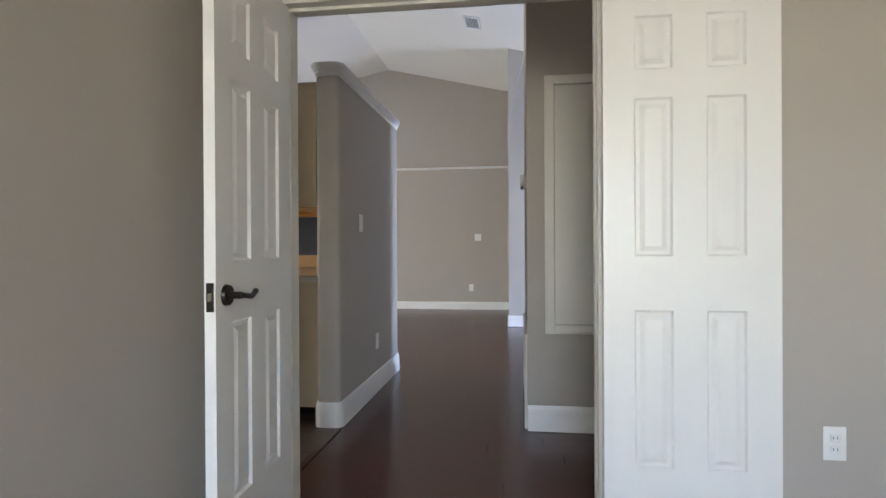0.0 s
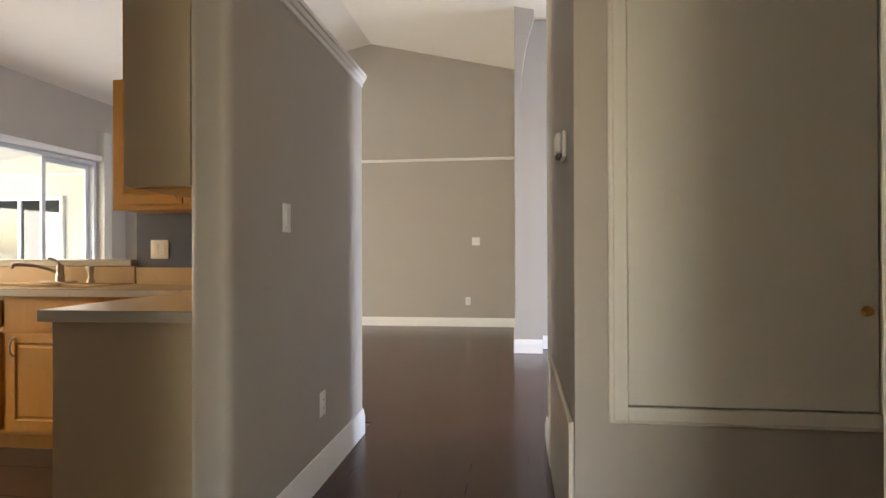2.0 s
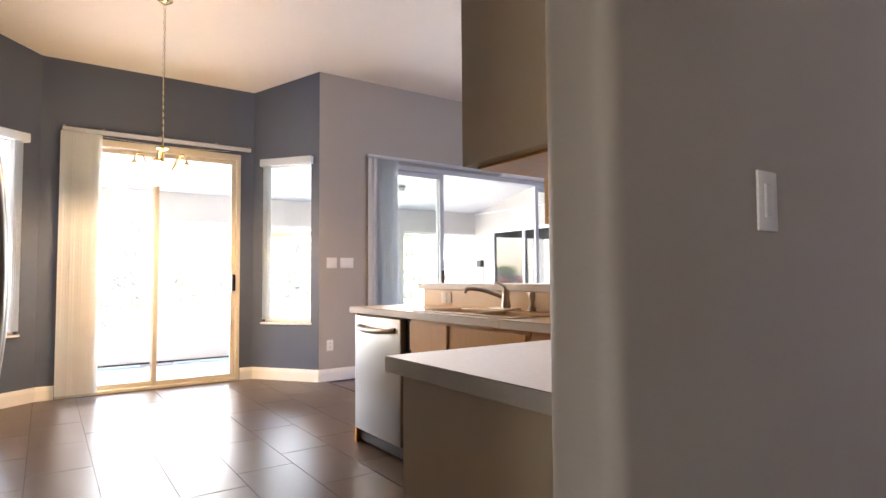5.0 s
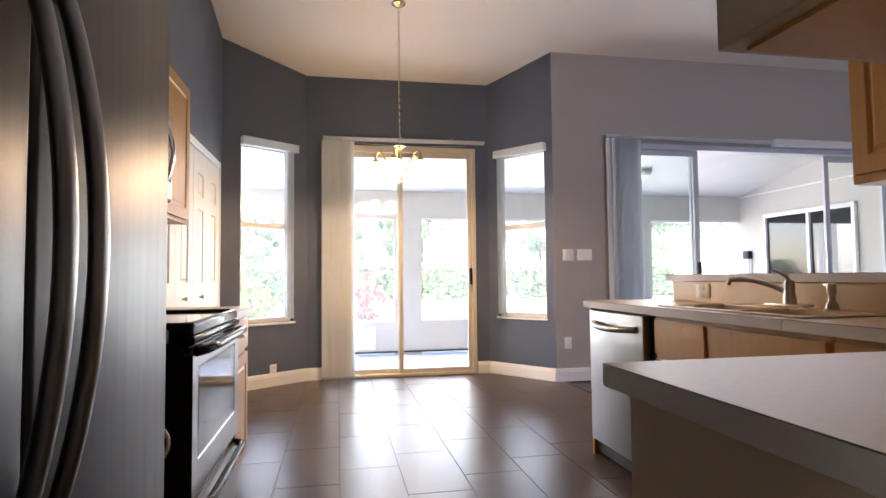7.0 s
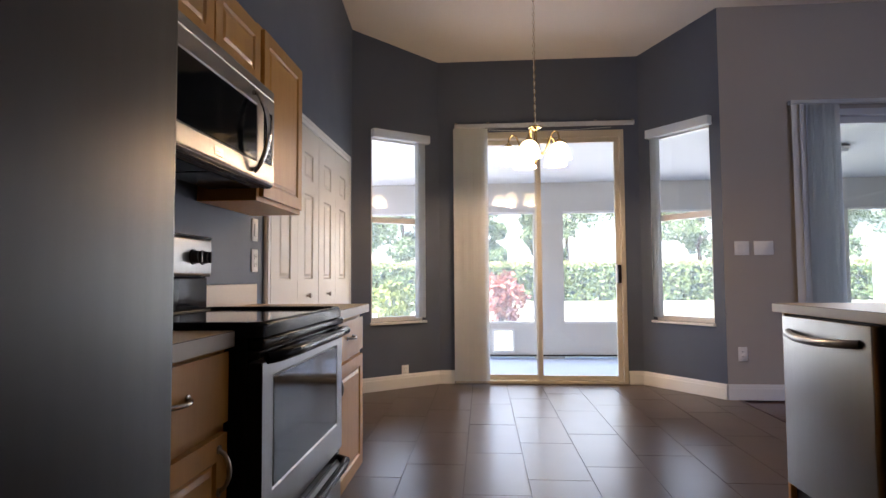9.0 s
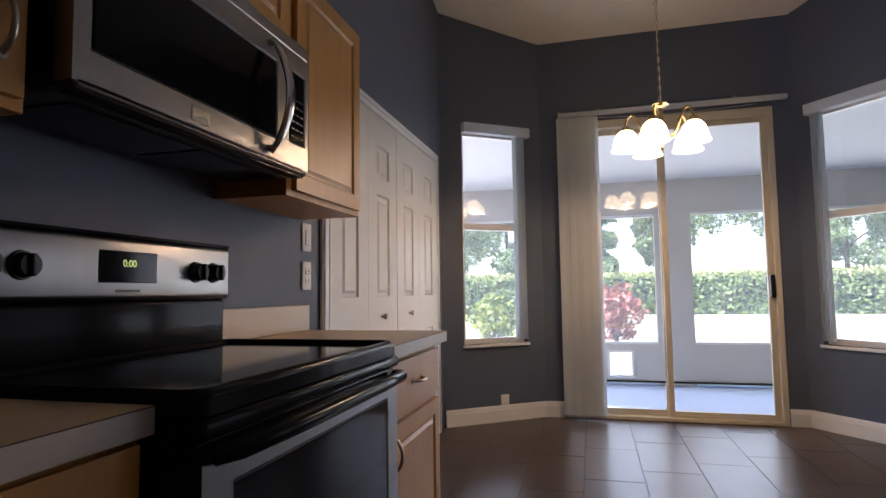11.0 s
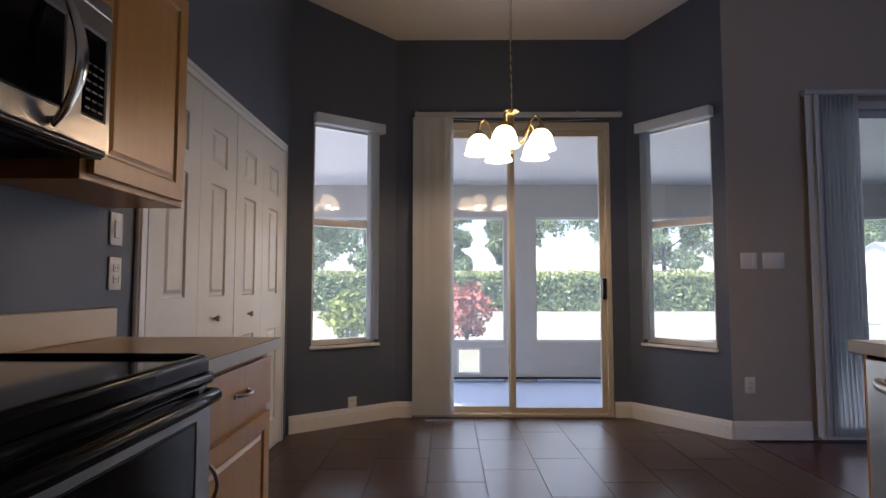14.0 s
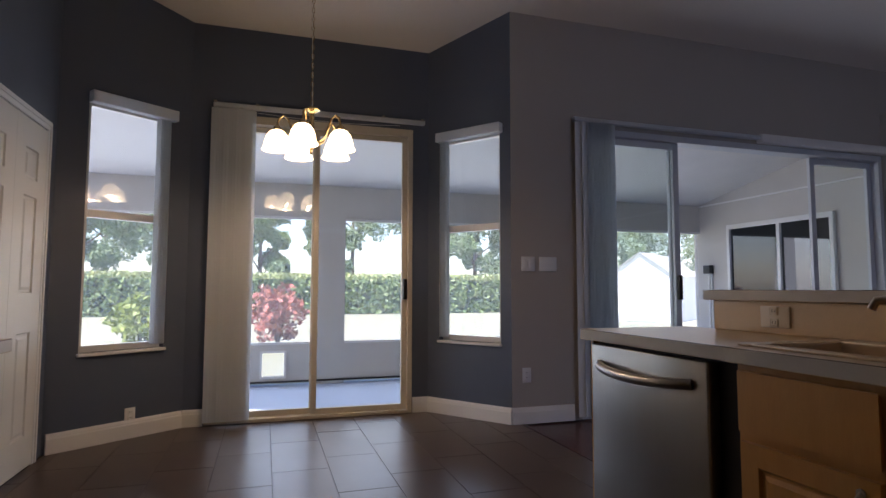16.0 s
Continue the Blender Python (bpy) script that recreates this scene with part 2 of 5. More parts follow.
def wall(name, p0, p1, thick, holes, mat, label, top=None, z0=0.0, cuts=()):
    """A wall whose inner face runs from p0 to p1; thick is laid to the left of that way (negative: right). holes: (s0, s1, z0, z1)."""
    p0, p1 = Vector((*p0, 0)), Vector((*p1, 0))
    u = (p1 - p0).normalized()
    length = (p1 - p0).length
    nrm = Vector((-u.y, u.x, 0)) * thick
    stops = sorted({0.0, length, *[h[0] for h in holes], *[h[1] for h in holes], *cuts})
    bm = bmesh.new()

    def high(s):
        return top if isinstance(top, (int, float)) else vault((p0 + u * s).x)
    for a, b in zip(stops, stops[1:]):
        spans, base = [], z0
        for h in sorted([h for h in holes if h[0] <= a + 1e-6 and h[1] >= b - 1e-6], key=lambda h: h[2]):
            if h[2] > base:
                spans.append((base, base, h[2], h[2]))
            base = h[3]
        spans.append((base, base, high(a), high(b)))
        for za, zb, ta, tb in spans:
            vs = []
            for s, lo, hi in ((a, za, ta), (b, zb, tb)):
                for k in (0, 1):
                    q = p0 + u * s + nrm * k
                    vs.append([bm.verts.new((q.x, q.y, lo)), bm.verts.new((q.x, q.y, hi))])
            (a0, a1), (b0, b1), (c0, c1), (d0, d1) = vs
            for f in ((a0, c0, c1, a1), (b0, b1, d1, d0), (a0, a1, b1, b0), (c0, d0, d1, c1), (a0, b0, d0, c0), (a1, c1, d1, b1)):
                bm.faces.new(f)
    return structure(part(name, bm, mat), label, "wall")


def plain(name, dims, mat, label, category):
    return structure(box_part(name, dims, mat), label, category)


# ---- structure ----
BAY_L, BAY_A, BAY_B, BAY_R = (-6.53, 4.13), (-7.09, 4.885), (-7.09, 6.865), (-6.42, 7.373)
WT = 0.14
wall("wall_range", (-1.30, 4.13), BAY_L, WT, [(3.19, 5.03, 0.0, 2.07)], BLUE, "slate blue painted kitchen wall behind the range", cuts=(1.109,))
wall("wall_bay_closet_side", BAY_L, BAY_A, WT, [(0.19, 0.77, 0.63, 2.40)], BLUE, "slate blue angled bay wall with a tall window")
wall("wall_bay_centre", BAY_A, BAY_B, WT, [(0.155, 1.835, 0.0, 2.50)], BLUE, "slate blue bay wall round a sliding glass door")
wall("wall_bay_family_side", BAY_B, BAY_R, WT, [(0.13, 0.74, 0.63, 2.40)], BLUE, "slate blue angled bay wall with a tall window")
wall("wall_family", BAY_R, (-6.42, 12.32), WT, [(0.62, 4.2, 0.0, 2.46)], GREY, "warm grey family room wall with wide sliding door")
wall("wall_living_back", (-6.42, 12.32), (-0.236, 12.32), WT, [], GREY, "warm grey gable wall of the living room", cuts=(4.011,))
wall("wall_living_side", (-0.236, 12.32), (-0.236, 10.402), WT, [], GREY, "warm grey wall beside the living room")
wall("wall_hall", (-0.042, 7.30), (-0.042, 5.717), WT, [], GREY, "warm grey painted hall wall")
wall("wall_linen", (0.098, 5.717), (1.2, 5.717), WT, [], GREY, "warm grey wall with a framed access door")
wall("wall_vestibule", (1.2, 5.717), (1.2, 4.59), WT, [], GREY, "warm grey wall of the vestibule")
wall("wall_bedroom_door", (1.9, 4.47), (-1.12, 4.47), -0.12, [(1.678, 2.922, 0.0, 2.07)], GREY, "warm grey bedroom wall with double doorway")
wall("wall_bedroom_side", (-1.12, 4.59), (-1.12, -1.3), -0.10, [], GREY, "warm grey plain bedroom wall", top=4.0)
wall("wall_bedroom_back", (-1.12, -1.3), (1.9, -1.3), -WT, [(0.25, 2.85, 0.8, 2.2)], GREY, "warm grey bedroom wall with a window", top=2.6)
wall("wall_bedroom_far", (1.9, -1.3), (1.9, 4.47), -WT, [], GREY, "warm grey plain bedroom wall", top=2.6)
plain("wall_fridge_side", (-1.375, -1.222, 4.0, 4.588, 0, 4.0), GREY, "warm grey wall end beside the fridge", "wall")
wall("wall_sink_stub", (-1.30, 7.20), (-2.62, 7.20), -0.12, [], BLUE, "slate blue stub wall behind the worktop corner", top=2.16)
wall("wall_foyer_far", (3.5, 7.3), (3.5, 10.6), -WT, [(0.3, 1.1, 0.0, 2.3)], GREY, "warm grey foyer wall with a tall window", top=2.95)
wall("wall_foyer_side", (0.098, 7.30), (3.5, 7.30), -WT, [], GREY, "warm grey foyer wall", top=3.9)
wall("wall_foyer_back", (3.5, 10.42), (0.04, 10.42), -WT, [], GREY, "warm grey foyer wall with an outlet", top=3.9)


plain("floor_wood_base", (-6.6, 3.6, -1.5, 12.4, -0.12, -0.012), WOOD, "dark cherry wood plank floor", "floor")
bm = bmesh.new()
for x0, x1 in ((-7.4, RIDGE_X), (RIDGE_X, 3.6)):
    lo = [bm.verts.new((x, y, vault(x))) for x, y in ((x0, 3.9), (x1, 3.9), (x1, 12.5), (x0, 12.5))]
    hi = [bm.verts.new((v.co.x, v.co.y, v.co.z + 0.15)) for v in lo]
    bm.faces.new(lo), bm.faces.new(hi[::-1])
    for k in range(4):
        bm.faces.new((lo[k], lo[(k + 1) % 4], hi[(k + 1) % 4], hi[k]))
structure(part("ceiling", bm, CEIL), "white painted vaulted ceiling", "ceiling")
plain("ceiling_bedroom", (-1.1, 2.1, -1.5, 4.47, 2.6, 2.75), CEIL, "flat white bedroom ceiling", "ceiling")


def rounded(x0, x1, y0, y1, r, n=5):
    """A plan outline with rounded corners."""
    pts = []
    for cx, cy, a0 in ((x1 - r, y0 + r, -90), (x1 - r, y1 - r, 0), (x0 + r, y1 - r, 90), (x0 + r, y0 + r, 180)):
        for k in range(n + 1):
            a = radians(a0 + 90 * k / n)
            pts.append((cx + r * math.cos(a), cy + r * math.sin(a)))
    return pts


PX0, PX1, PY0, PY1 = -1.312, -1.165, 5.635, 7.29
bm = bmesh.new()
prism(bm, rounded(PX0, PX1, PY0, PY1, 0.035, 7), 0, 2.15)
structure(part("wall_partition", bm, GREY, smooth=True), "warm grey freestanding partition wall with bullnose corners", "wall")


def wrap(name, profile, label, category):
    """A moulding that runs round the partition. profile: (how far out, height) pairs from the bottom up."""
    bm = bmesh.new()
    rings = []
    for grow, z in profile:
        rings.append([bm.verts.new((x, y, z)) for x, y in rounded(PX0 - grow, PX1 + grow, PY0 - grow, PY1 + grow, 0.035 + grow, 7)])
    for a, b in zip(rings, rings[1:]):
        for k in range(len(a)):
            bm.faces.new((a[k], a[(k + 1) % len(a)], b[(k + 1) % len(a)], b[k]))
    bm.faces.new(rings[0][::-1])
    bm.faces.new(rings[-1])
    structure(part(name, bm, WHITE, smooth=True), label, category)


wrap("trim_partition_cap", [(0.002, 2.125), (0.008, 2.13), (0.009, 2.15), (0.018, 2.156), (0.024, 2.176), (0.032, 2.18), (0.032, 2.20), (0.028, 2.204)], "white crown cap on the partition wall", "trim")
wrap("baseboard", [(0.017, 0.0), (0.017, 0.108), (0.013, 0.12), (0.013, 0.129), (0.007, 0.15), (0.001, 0.151)], "white moulded baseboard round the partition", "baseboard")


def on_wall(p0, p1):
    """The pose of a wall: x along it, -y out into the room."""
    u = (Vector((*p1, 0)) - Vector((*p0, 0))).normalized()
    return Matrix(((u.x, -u.y, 0, p0[0]), (u.y, u.x, 0, p0[1]), (0, 0, 1, 0), (0, 0, 0, 1)))


def baseboard(p0, p1, runs, h=0.13, mat=WHITE):
    for a, b in runs:
        bm = bmesh.new()
        prof = [(0, 0), (-0.017, 0), (-0.017, h * 0.72), (-0.013, h * 0.80), (-0.013, h * 0.86), (-0.007, h), (0, h)]
        lo = [bm.verts.new((a, y, z)) for y, z in prof]
        hi = [bm.verts.new((b, y, z)) for y, z in prof]
        n = len(prof)
        bm.faces.new(lo), bm.faces.new(hi[::-1])
        for k in range(n):
            bm.faces.new((lo[k], hi[k], hi[(k + 1) % n], lo[(k + 1) % n]))
        structure(part("baseboard", bm, mat, m=on_wall(p0, p1)), "white moulded baseboard", "baseboard")


baseboard(BAY_L, BAY_A, [(0.02, 0.93)])
baseboard(BAY_A, BAY_B, [(0.0, 0.15), (1.84, 1.98)])
baseboard(BAY_B, BAY_R, [(0.01, 0.84)])
baseboard(BAY_R, (-6.42, 12.32), [(0.0, 0.555), (4.3, 4.94)])
baseboard((-6.42, 12.32), (-0.236, 12.32), [(0.0, 6.18)])
baseboard((-0.236, 12.2), (-0.236, 10.10), [(0.0, 2.1)])
baseboard((-0.042, 7.30), (-0.042, 5.717), [(0.0, 0.40)])
baseboard((-0.042, 5.717), (1.2, 5.717), [(0.0, 1.2)], 0.15)
baseboard((-0.253, 10.12), (0.06, 10.12), [(0.0, 0.31)], 0.15)
baseboard((0.06, 10.42), (3.5, 10.42), [(0.0, 3.4)], 0.15)
baseboard((-1.12, -1.3), (-1.12, 4.47), [(0.0, 5.77)])

# column and arched niche wall at the living room's edge
bm = bmesh.new()
for k in range(14):
    a0, a1 = math.pi - math.pi / 2 * k / 14, math.pi - math.pi / 2 * (k + 1) / 14
    xa, xb = 0.50 + 0.67 * math.cos(a0), 0.50 + 0.67 * math.cos(a1)
    za, zb = 2.75 + 1.45 * math.sin(a0), 2.75 + 1.45 * math.sin(a1)
    if zb > vault(xb) - 0.02:
        break
    top_a, top_b = vault(xa) + 0.02, vault(xb) + 0.02
    q = [bm.verts.new(p) for p in ((xa, 10.12, za), (xb, 10.12, zb), (xb, 10.12, top_b), (xa, 10.12, top_a), (xa, 10.40, za), (xb, 10.40, zb), (xb, 10.40, top_b), (xa, 10.40, top_a))]
    for f in ((0, 1, 2, 3), (7, 6, 5, 4), (0, 4, 5, 1), (3, 2, 6, 7), (0, 3, 7, 4), (1, 5, 6, 2)):
        bm.faces.new([q[i] for i in f])
slab(bm, -0.236, -0.17, 10.12, 10.40, 2.56, 3.80)
structure(part("wall_arch", bm, GREY), "warm grey wall with an arched opening over a ledge", "wall")
plain("wall_column", (-0.236, 0.06, 10.12, 10.40, 0.0, 2.56), GREY, "warm grey square column under the arch", "wall")
plain("wall_niche_back", (-0.169, 0.6, 10.30, 10.32, 2.562, 3.70), GREY, "warm grey wall behind the arched opening", "wall")

# ledge of the living room's gable wall
plain("wall_ledge", (-6.42, -0.24, 12.22, 12.319, 0.0, 2.45), GREY, "lower grey wall that stands proud under the ledge", "wall")
bm = bmesh.new()
slab(bm, -6.42, -0.24, 12.195, 12.318, 2.452, 2.49, 0.006)
structure(part("trim_ledge", bm, WHITE), "white ledge board on the living room wall", "trim")
baseboard((-6.42, 12.22), (-0.236, 12.22), [(0.0, 6.18)])


def casing(name, m, s0, s1, top, w=0.07, t=0.018, label="white door casing", mat=WHITE):
    """Three mouldings round an opening, mitred as butt joints, with a thinner inner edge."""
    bm = bmesh.new()
    for a, b in ((s0 - w, s0), (s1, s1 + w)):
        slab(bm, a, b, -t, -0.001, 0, top, 0.004)
    slab(bm, s0 - w, s1 + w, -t, -0.001, top + 0.0005, top + w, 0.004)
    for a, b in ((s0 - w * 0.85, s0 - w * 0.45), (s1 + w * 0.45, s1 + w * 0.85)):
        slab(bm, a, b, -t - 0.006, -t + 0.002, 0.002, top + w * 0.45, 0.003)
    slab(bm, s0 - w * 0.85, s1 + w * 0.85, -t - 0.006, -t + 0.002, top + w * 0.46, top + w * 0.85, 0.003)
    return structure(part(name, bm, mat, m=m, smooth=True), label, "trim")


def door_bm(w, h, t, panels, groove=0.009, lip=0.02, slope=0.016):
    """A slab with raised panels on its front (-y) and back. panels: (x0, x1, z0, z1)."""
    bm = bmesh.new()
    xs = sorted({0, w, *[p[0] for p in panels], *[p[1] for p in panels]})
    zs = sorted({0, h, *[p[2] for p in panels], *[p[3] for p in panels]})

    def rect(x0, x1, z0, z1, y):
        return [bm.verts.new(v) for v in ((x0, y, z0), (x1, y, z0), (x1, y, z1), (x0, y, z1))]

    def ring(a, b):
        for k in range(4):
            bm.faces.new((a[k], a[(k + 1) % 4], b[(k + 1) % 4], b[k]))
    for y, sgn in ((0.0, 1), (t, -1)):
        for xa, xb in zip(xs, xs[1:]):
            for za, zb in zip(zs, zs[1:]):
                cx, cz = (xa + xb) / 2, (za + zb) / 2
                if not any(p[0] < cx < p[1] and p[2] < cz < p[3] for p in panels):
                    bm.faces.new(rect(xa, xb, za, zb, y))
        for x0, x1, z0, z1 in panels:
            o = rect(x0, x1, z0, z1, y)
            g = rect(x0 + 0.007, x1 - 0.007, z0 + 0.007, z1 - 0.007, y + sgn * groove)
            g2 = rect(x0 + lip, x1 - lip, z0 + lip, z1 - lip, y + sgn * groove)
            c = rect(x0 + lip + slope, x1 - lip - slope, z0 + lip + slope, z1 - lip - slope, y + sgn * groove * 0.25)
            ring(o, g), ring(g, g2), ring(g2, c)
            bm.faces.new(c)
    bmesh.ops.remove_doubles(bm, verts=bm.verts, dist=1e-5)
    f, b = rect(0, w, 0, h, 0), rect(0, w, 0, h, t)
    ring(f, b)
    bmesh.ops.remove_doubles(bm, verts=bm.verts, dist=1e-5)
    return bm


SIX = lambda w: [(x0, x1, z0, z1) for x0, x1 in ((w * 0.18, w * 0.40), (w * 0.59, w * 0.81)) for z0, z1 in ((0.292, 0.852), (1.042, 1.602), (1.702, 1.892))]


def lever(parent, m):
    """A dark lever handle with a round rose; the bar runs along +x."""
    bm = bmesh.new()
    rod(bm, (0, 0, 0), (0, -0.012, 0), 0.033, 0.03, 24)
    part("rose", bm, BRONZE, parent, "dark bronze rose", True, m)
    bm = bmesh.new()
    rod(bm, (0, -0.012, 0), (0, -0.05, 0), 0.011)
    tube(bm, [(0, -0.05, 0), (0.03, -0.052, -0.004), (0.06, -0.052, -0.008), (0.085, -0.05, -0.002), (0.10, -0.048, 0.006), (0.112, -0.045, 0.004)], 0.009)
    part("lever", bm, BRONZE, parent, "dark bronze lever", True, m)


def bedroom_leaf(m, flip, label):
    ob = thing("bedroom_door", label, "door", "bedroom double doors", at=m.translation)
    panel = part("door_leaf", door_bm(0.595, 2.025, 0.035, SIX(0.595)), WHITE, ob, m=m @ pose(0, 0, 0.008))
    side = 0.06
    if flip:
        return
    hm = m @ pose(side, -0.001, 0.945) 
    lever(panel, hm)
    edge = 0.0
    bm = bmesh.new()
    slab(bm, edge - 0.0015, edge + 0.0015, 0.006, 0.029, 0.90, 0.985)
    part("latch_plate", bm, BRONZE, panel, "dark latch plate", m=m)
    bm = bmesh.new()
    slab(bm, edge - 0.008, edge + 0.008, 0.011, 0.024, 0.93, 0.955, 0.003)
    part("latch_bolt", bm, NICKEL, panel, "bright latch bolt", m=m)
    for z in (0.22, 1.0, 1.8):
        bm = bmesh.new()
        rod(bm, (0.597, 0.038, z), (0.597, 0.038, z + 0.09), 0.006)
        part("hinge", bm, NICKEL, panel, "metal hinge", m=m)


# left leaf stands square to the wall, right leaf folded back flat
bedroom_leaf(pose(-0.962, 3.875, 0, 0, 0, 92.2), False, "white six-panel door, open, with dark bronze lever")
bedroom_leaf(pose(0.212, 4.408, 0, 0, 0, 0), True, "white six-panel door folded back against the wall")
DW = Matrix(((1, 0, 0, -1.022), (0, 1, 0, 4.47), (0, 0, 1, 0), (0, 0, 0, 1)))
casing("trim_bedroom_door", DW, 0.0, 1.244, 2.07)
bm = bmesh.new()
slab(bm, 0.001, 0.021, -0.008, 0.128, 0, 2.049)
slab(bm, 1.223, 1.243, -0.008, 0.128, 0, 2.049)
slab(bm, 0.001, 1.243, -0.008, 0.128, 2.0495, 2.069)
slab(bm, 0.021, 0.026, 0.04, 0.075, 0, 2.045)
slab(bm, 1.218, 1.223, 0.04, 0.075, 0, 2.045)
slab(bm, 0.026, 1.218, 0.04, 0.075, 2.037, 2.049)
structure(part("door_1", bm, CREAM, m=DW), "cream painted door frame", "door frame")
DWB = Matrix(((-1, 0, 0, 0.20), (0, -1, 0, 4.59), (0, 0, 1, 0), (0, 0, 0, 1)))
casing("trim_hall_side_door", DWB, -0.022, 1.222, 2.07, 0.06, 0.012)
box_part("strike_plate", (0.1965, 0.2005, 4.485, 4.515, 0.94, 1.02), CREAM)
tagged(bpy.data.objects["strike_plate"], "cream painted strike plate on the door frame", "strike plate")


def wall_plate(m, kind, label, category, w=0.075, h=0.118, mat=PLATE):
    """A cover plate with its switch or sockets. m: at its centre, -y out of the wall."""
    ob = thing(category.replace(" ", "_"), label, category, at=m.translation)
    bm = bmesh.new()
    slab(bm, -w / 2, w / 2, -0.007, -0.001, -h / 2, h / 2, 0.003, 2)
    part("cover_plate", bm, mat, ob, m=m, smooth=True)
    n = max(1, round(w / 0.08))
    for k in range(n):
        cx = (k - (n - 1) / 2) * 0.046 * (1.6 if n == 1 else 1)
        if kind == "switch":
            bm = bmesh.new()
            slab(bm, cx - 0.016, cx + 0.016, -0.011, -0.005, -0.033, 0.033, 0.002)
            part("rocker", bm, mat, ob, m=m)
        elif kind == "outlet":
            for dz in (-0.02, 0.02):
                bm = bmesh.new()
                slab(bm, cx - 0.016, cx + 0.016, -0.010, -0.005, dz - 0.014, dz + 0.014, 0.005, 2)
                s = part("socket", bm, mat, ob, m=m)
                bm = bmesh.new()
                for q in (-0.006, 0.006):
                    slab(bm, cx + q - 0.001, cx + q + 0.001, -0.0105, -0.0095, dz - 0.004, dz + 0.006)
                part("slots", bm, BLACKMATT, s, "dark slots", m=m)
    return ob


FACE_MX = lambda x, y, z: Matrix.Translation((x, y, z)) @ pose(0, 0, 0, 0, 0, 90)    # out towards +x
FACE_PX = lambda x, y, z: Matrix.Translation((x, y, z)) @ pose(0, 0, 0, 0, 0, -90)   # out towards -x
FACE_PY = lambda x, y, z: Matrix.Translation((x, y, z)) @ pose(0, 0, 0, 0, 0, 180)   # out towards +y
FACE_MY = lambda x, y, z: Matrix.Translation((x, y, z))                              # out towards -y
wall_plate(FACE_MX(-1.165, 6.10, 1.255), "switch", "white light switch on the grey partition wall", "light switch")
wall_plate(FACE_MX(-1.165, 6.53, 0.378), "outlet", "white wall outlet low on the partition", "wall outlet")
wall_plate(FACE_MY(-0.81, 12.22, 1.257), "switch", "white square plate on the living room wall", "wall plate", 0.115, 0.118)
wall_plate(FACE_MY(-0.93, 12.22, 0.378), "outlet", "white wall outlet low on the living room wall", "wall outlet")
wall_plate(FACE_MX(-6.42, 7.52, 1.278), "switch", "white double switch plate on the grey wall", "light switch", 0.12)
wall_plate(FACE_MX(-6.42, 7.70, 1.278), "blank", "white wide blank plate on the grey wall", "wall plate", 0.16)
wall_plate(FACE_MX(-6.42, 7.50, 0.383), "outlet", "white wall outlet low on the grey wall", "wall outlet")
wall_plate(FACE_MY(1.0, 4.47, 0.395), "outlet", "white wall outlet low on the bedroom wall", "wall outlet")
wall_plate(FACE_PY(-4.30, 4.13, 1.30), "switch", "white switch plate on the blue wall", "light switch", 0.075, 0.118)
wall_plate(FACE_PY(-4.30, 4.13, 1.14), "outlet", "white outlet with a greenish cover on the blue wall", "wall outlet")
wall_plate(FACE_MY(-2.46, 7.20, 1.134), "switch", "white double plate on the blue stub wall", "wall plate", 0.12)
wall_plate(FACE_MY(0.55, 10.42, 0.39), "outlet", "white wall outlet in the foyer", "wall outlet", 0.115)
wall_plate(on_wall(BAY_L, BAY_A) @ pose(0.545, 0, 0.165), "outlet", "white outlet above the bay baseboard", "wall outlet", 0.075, 0.10)

# hall fittings
ob = thing("thermostat", "white rounded sensor box on the hall wall", "thermostat", at=(-0.042, 6.02, 1.44))
bm = bmesh.new()
slab(bm, -0.058, -0.043, 5.965, 6.075, 1.455, 1.555, 0.006, 3)
base = part("housing", bm, PLATE, ob, smooth=True)
bm = bmesh.new()
slab(bm, -0.082, -0.058, 5.975, 6.065, 1.475, 1.55, 0.012, 3)
part("cover", bm, PLATE, base, smooth=True)
bm = bmesh.new()
slab(bm, -0.078, -0.059, 5.985, 6.055, 1.458, 1.474, 0.003)
part("lens", bm, BLACKMATT, base, "dark lens under the cover")

ob = thing("return_vent", "cream return air panel low on the hall wall", "air vent", at=(-0.042, 6.3, 0.12))
bm = bmesh.new()
slab(bm, -0.056, -0.043, 5.735, 6.86, 0.0, 0.565, 0.004)
part("panel", bm, CREAM, ob)
bm = bmesh.new()
for y0, y1, z0, z1 in ((5.737, 5.765, 0.002, 0.562), (6.83, 6.858, 0.002, 0.562), (5.765, 6.83, 0.535, 0.562)):
    slab(bm, -0.060, -0.0555, y0, y1, z0, z1, 0.001)
part("border", bm, CREAM, ob)

ob = thing("access_door", "cream access door in a moulded frame on the grey wall", "access door", at=(0.47, 5.717, 0.571))
bm = bmesh.new()
X0, X1, Z0, Z1 = 0.062, 0.90, 0.574, 2.09
for grow, t in ((0.0, 0.014), (0.012, 0.026), (0.036, 0.018)):
    w = 0.055 - grow if grow < 0.03 else 0.019
    g = grow
    slab(bm, X0 + g, X0 + g + w, 5.717 - t, 5.716, Z0 + g, Z1 - g, 0.003)
    slab(bm, X1 - g - w, X1 - g, 5.717 - t, 5.716, Z0 + g, Z1 - g, 0.003)
    slab(bm, X0 + g + w, X1 - g - w, 5.717 - t, 5.716, Z0 + g, Z0 + g + w, 0.003)
    slab(bm, X0 + g + w, X1 - g - w, 5.717 - t, 5.716, Z1 - g - w, Z1 - g, 0.003)
part("frame", bm, CREAM, ob)
bm = bmesh.new()
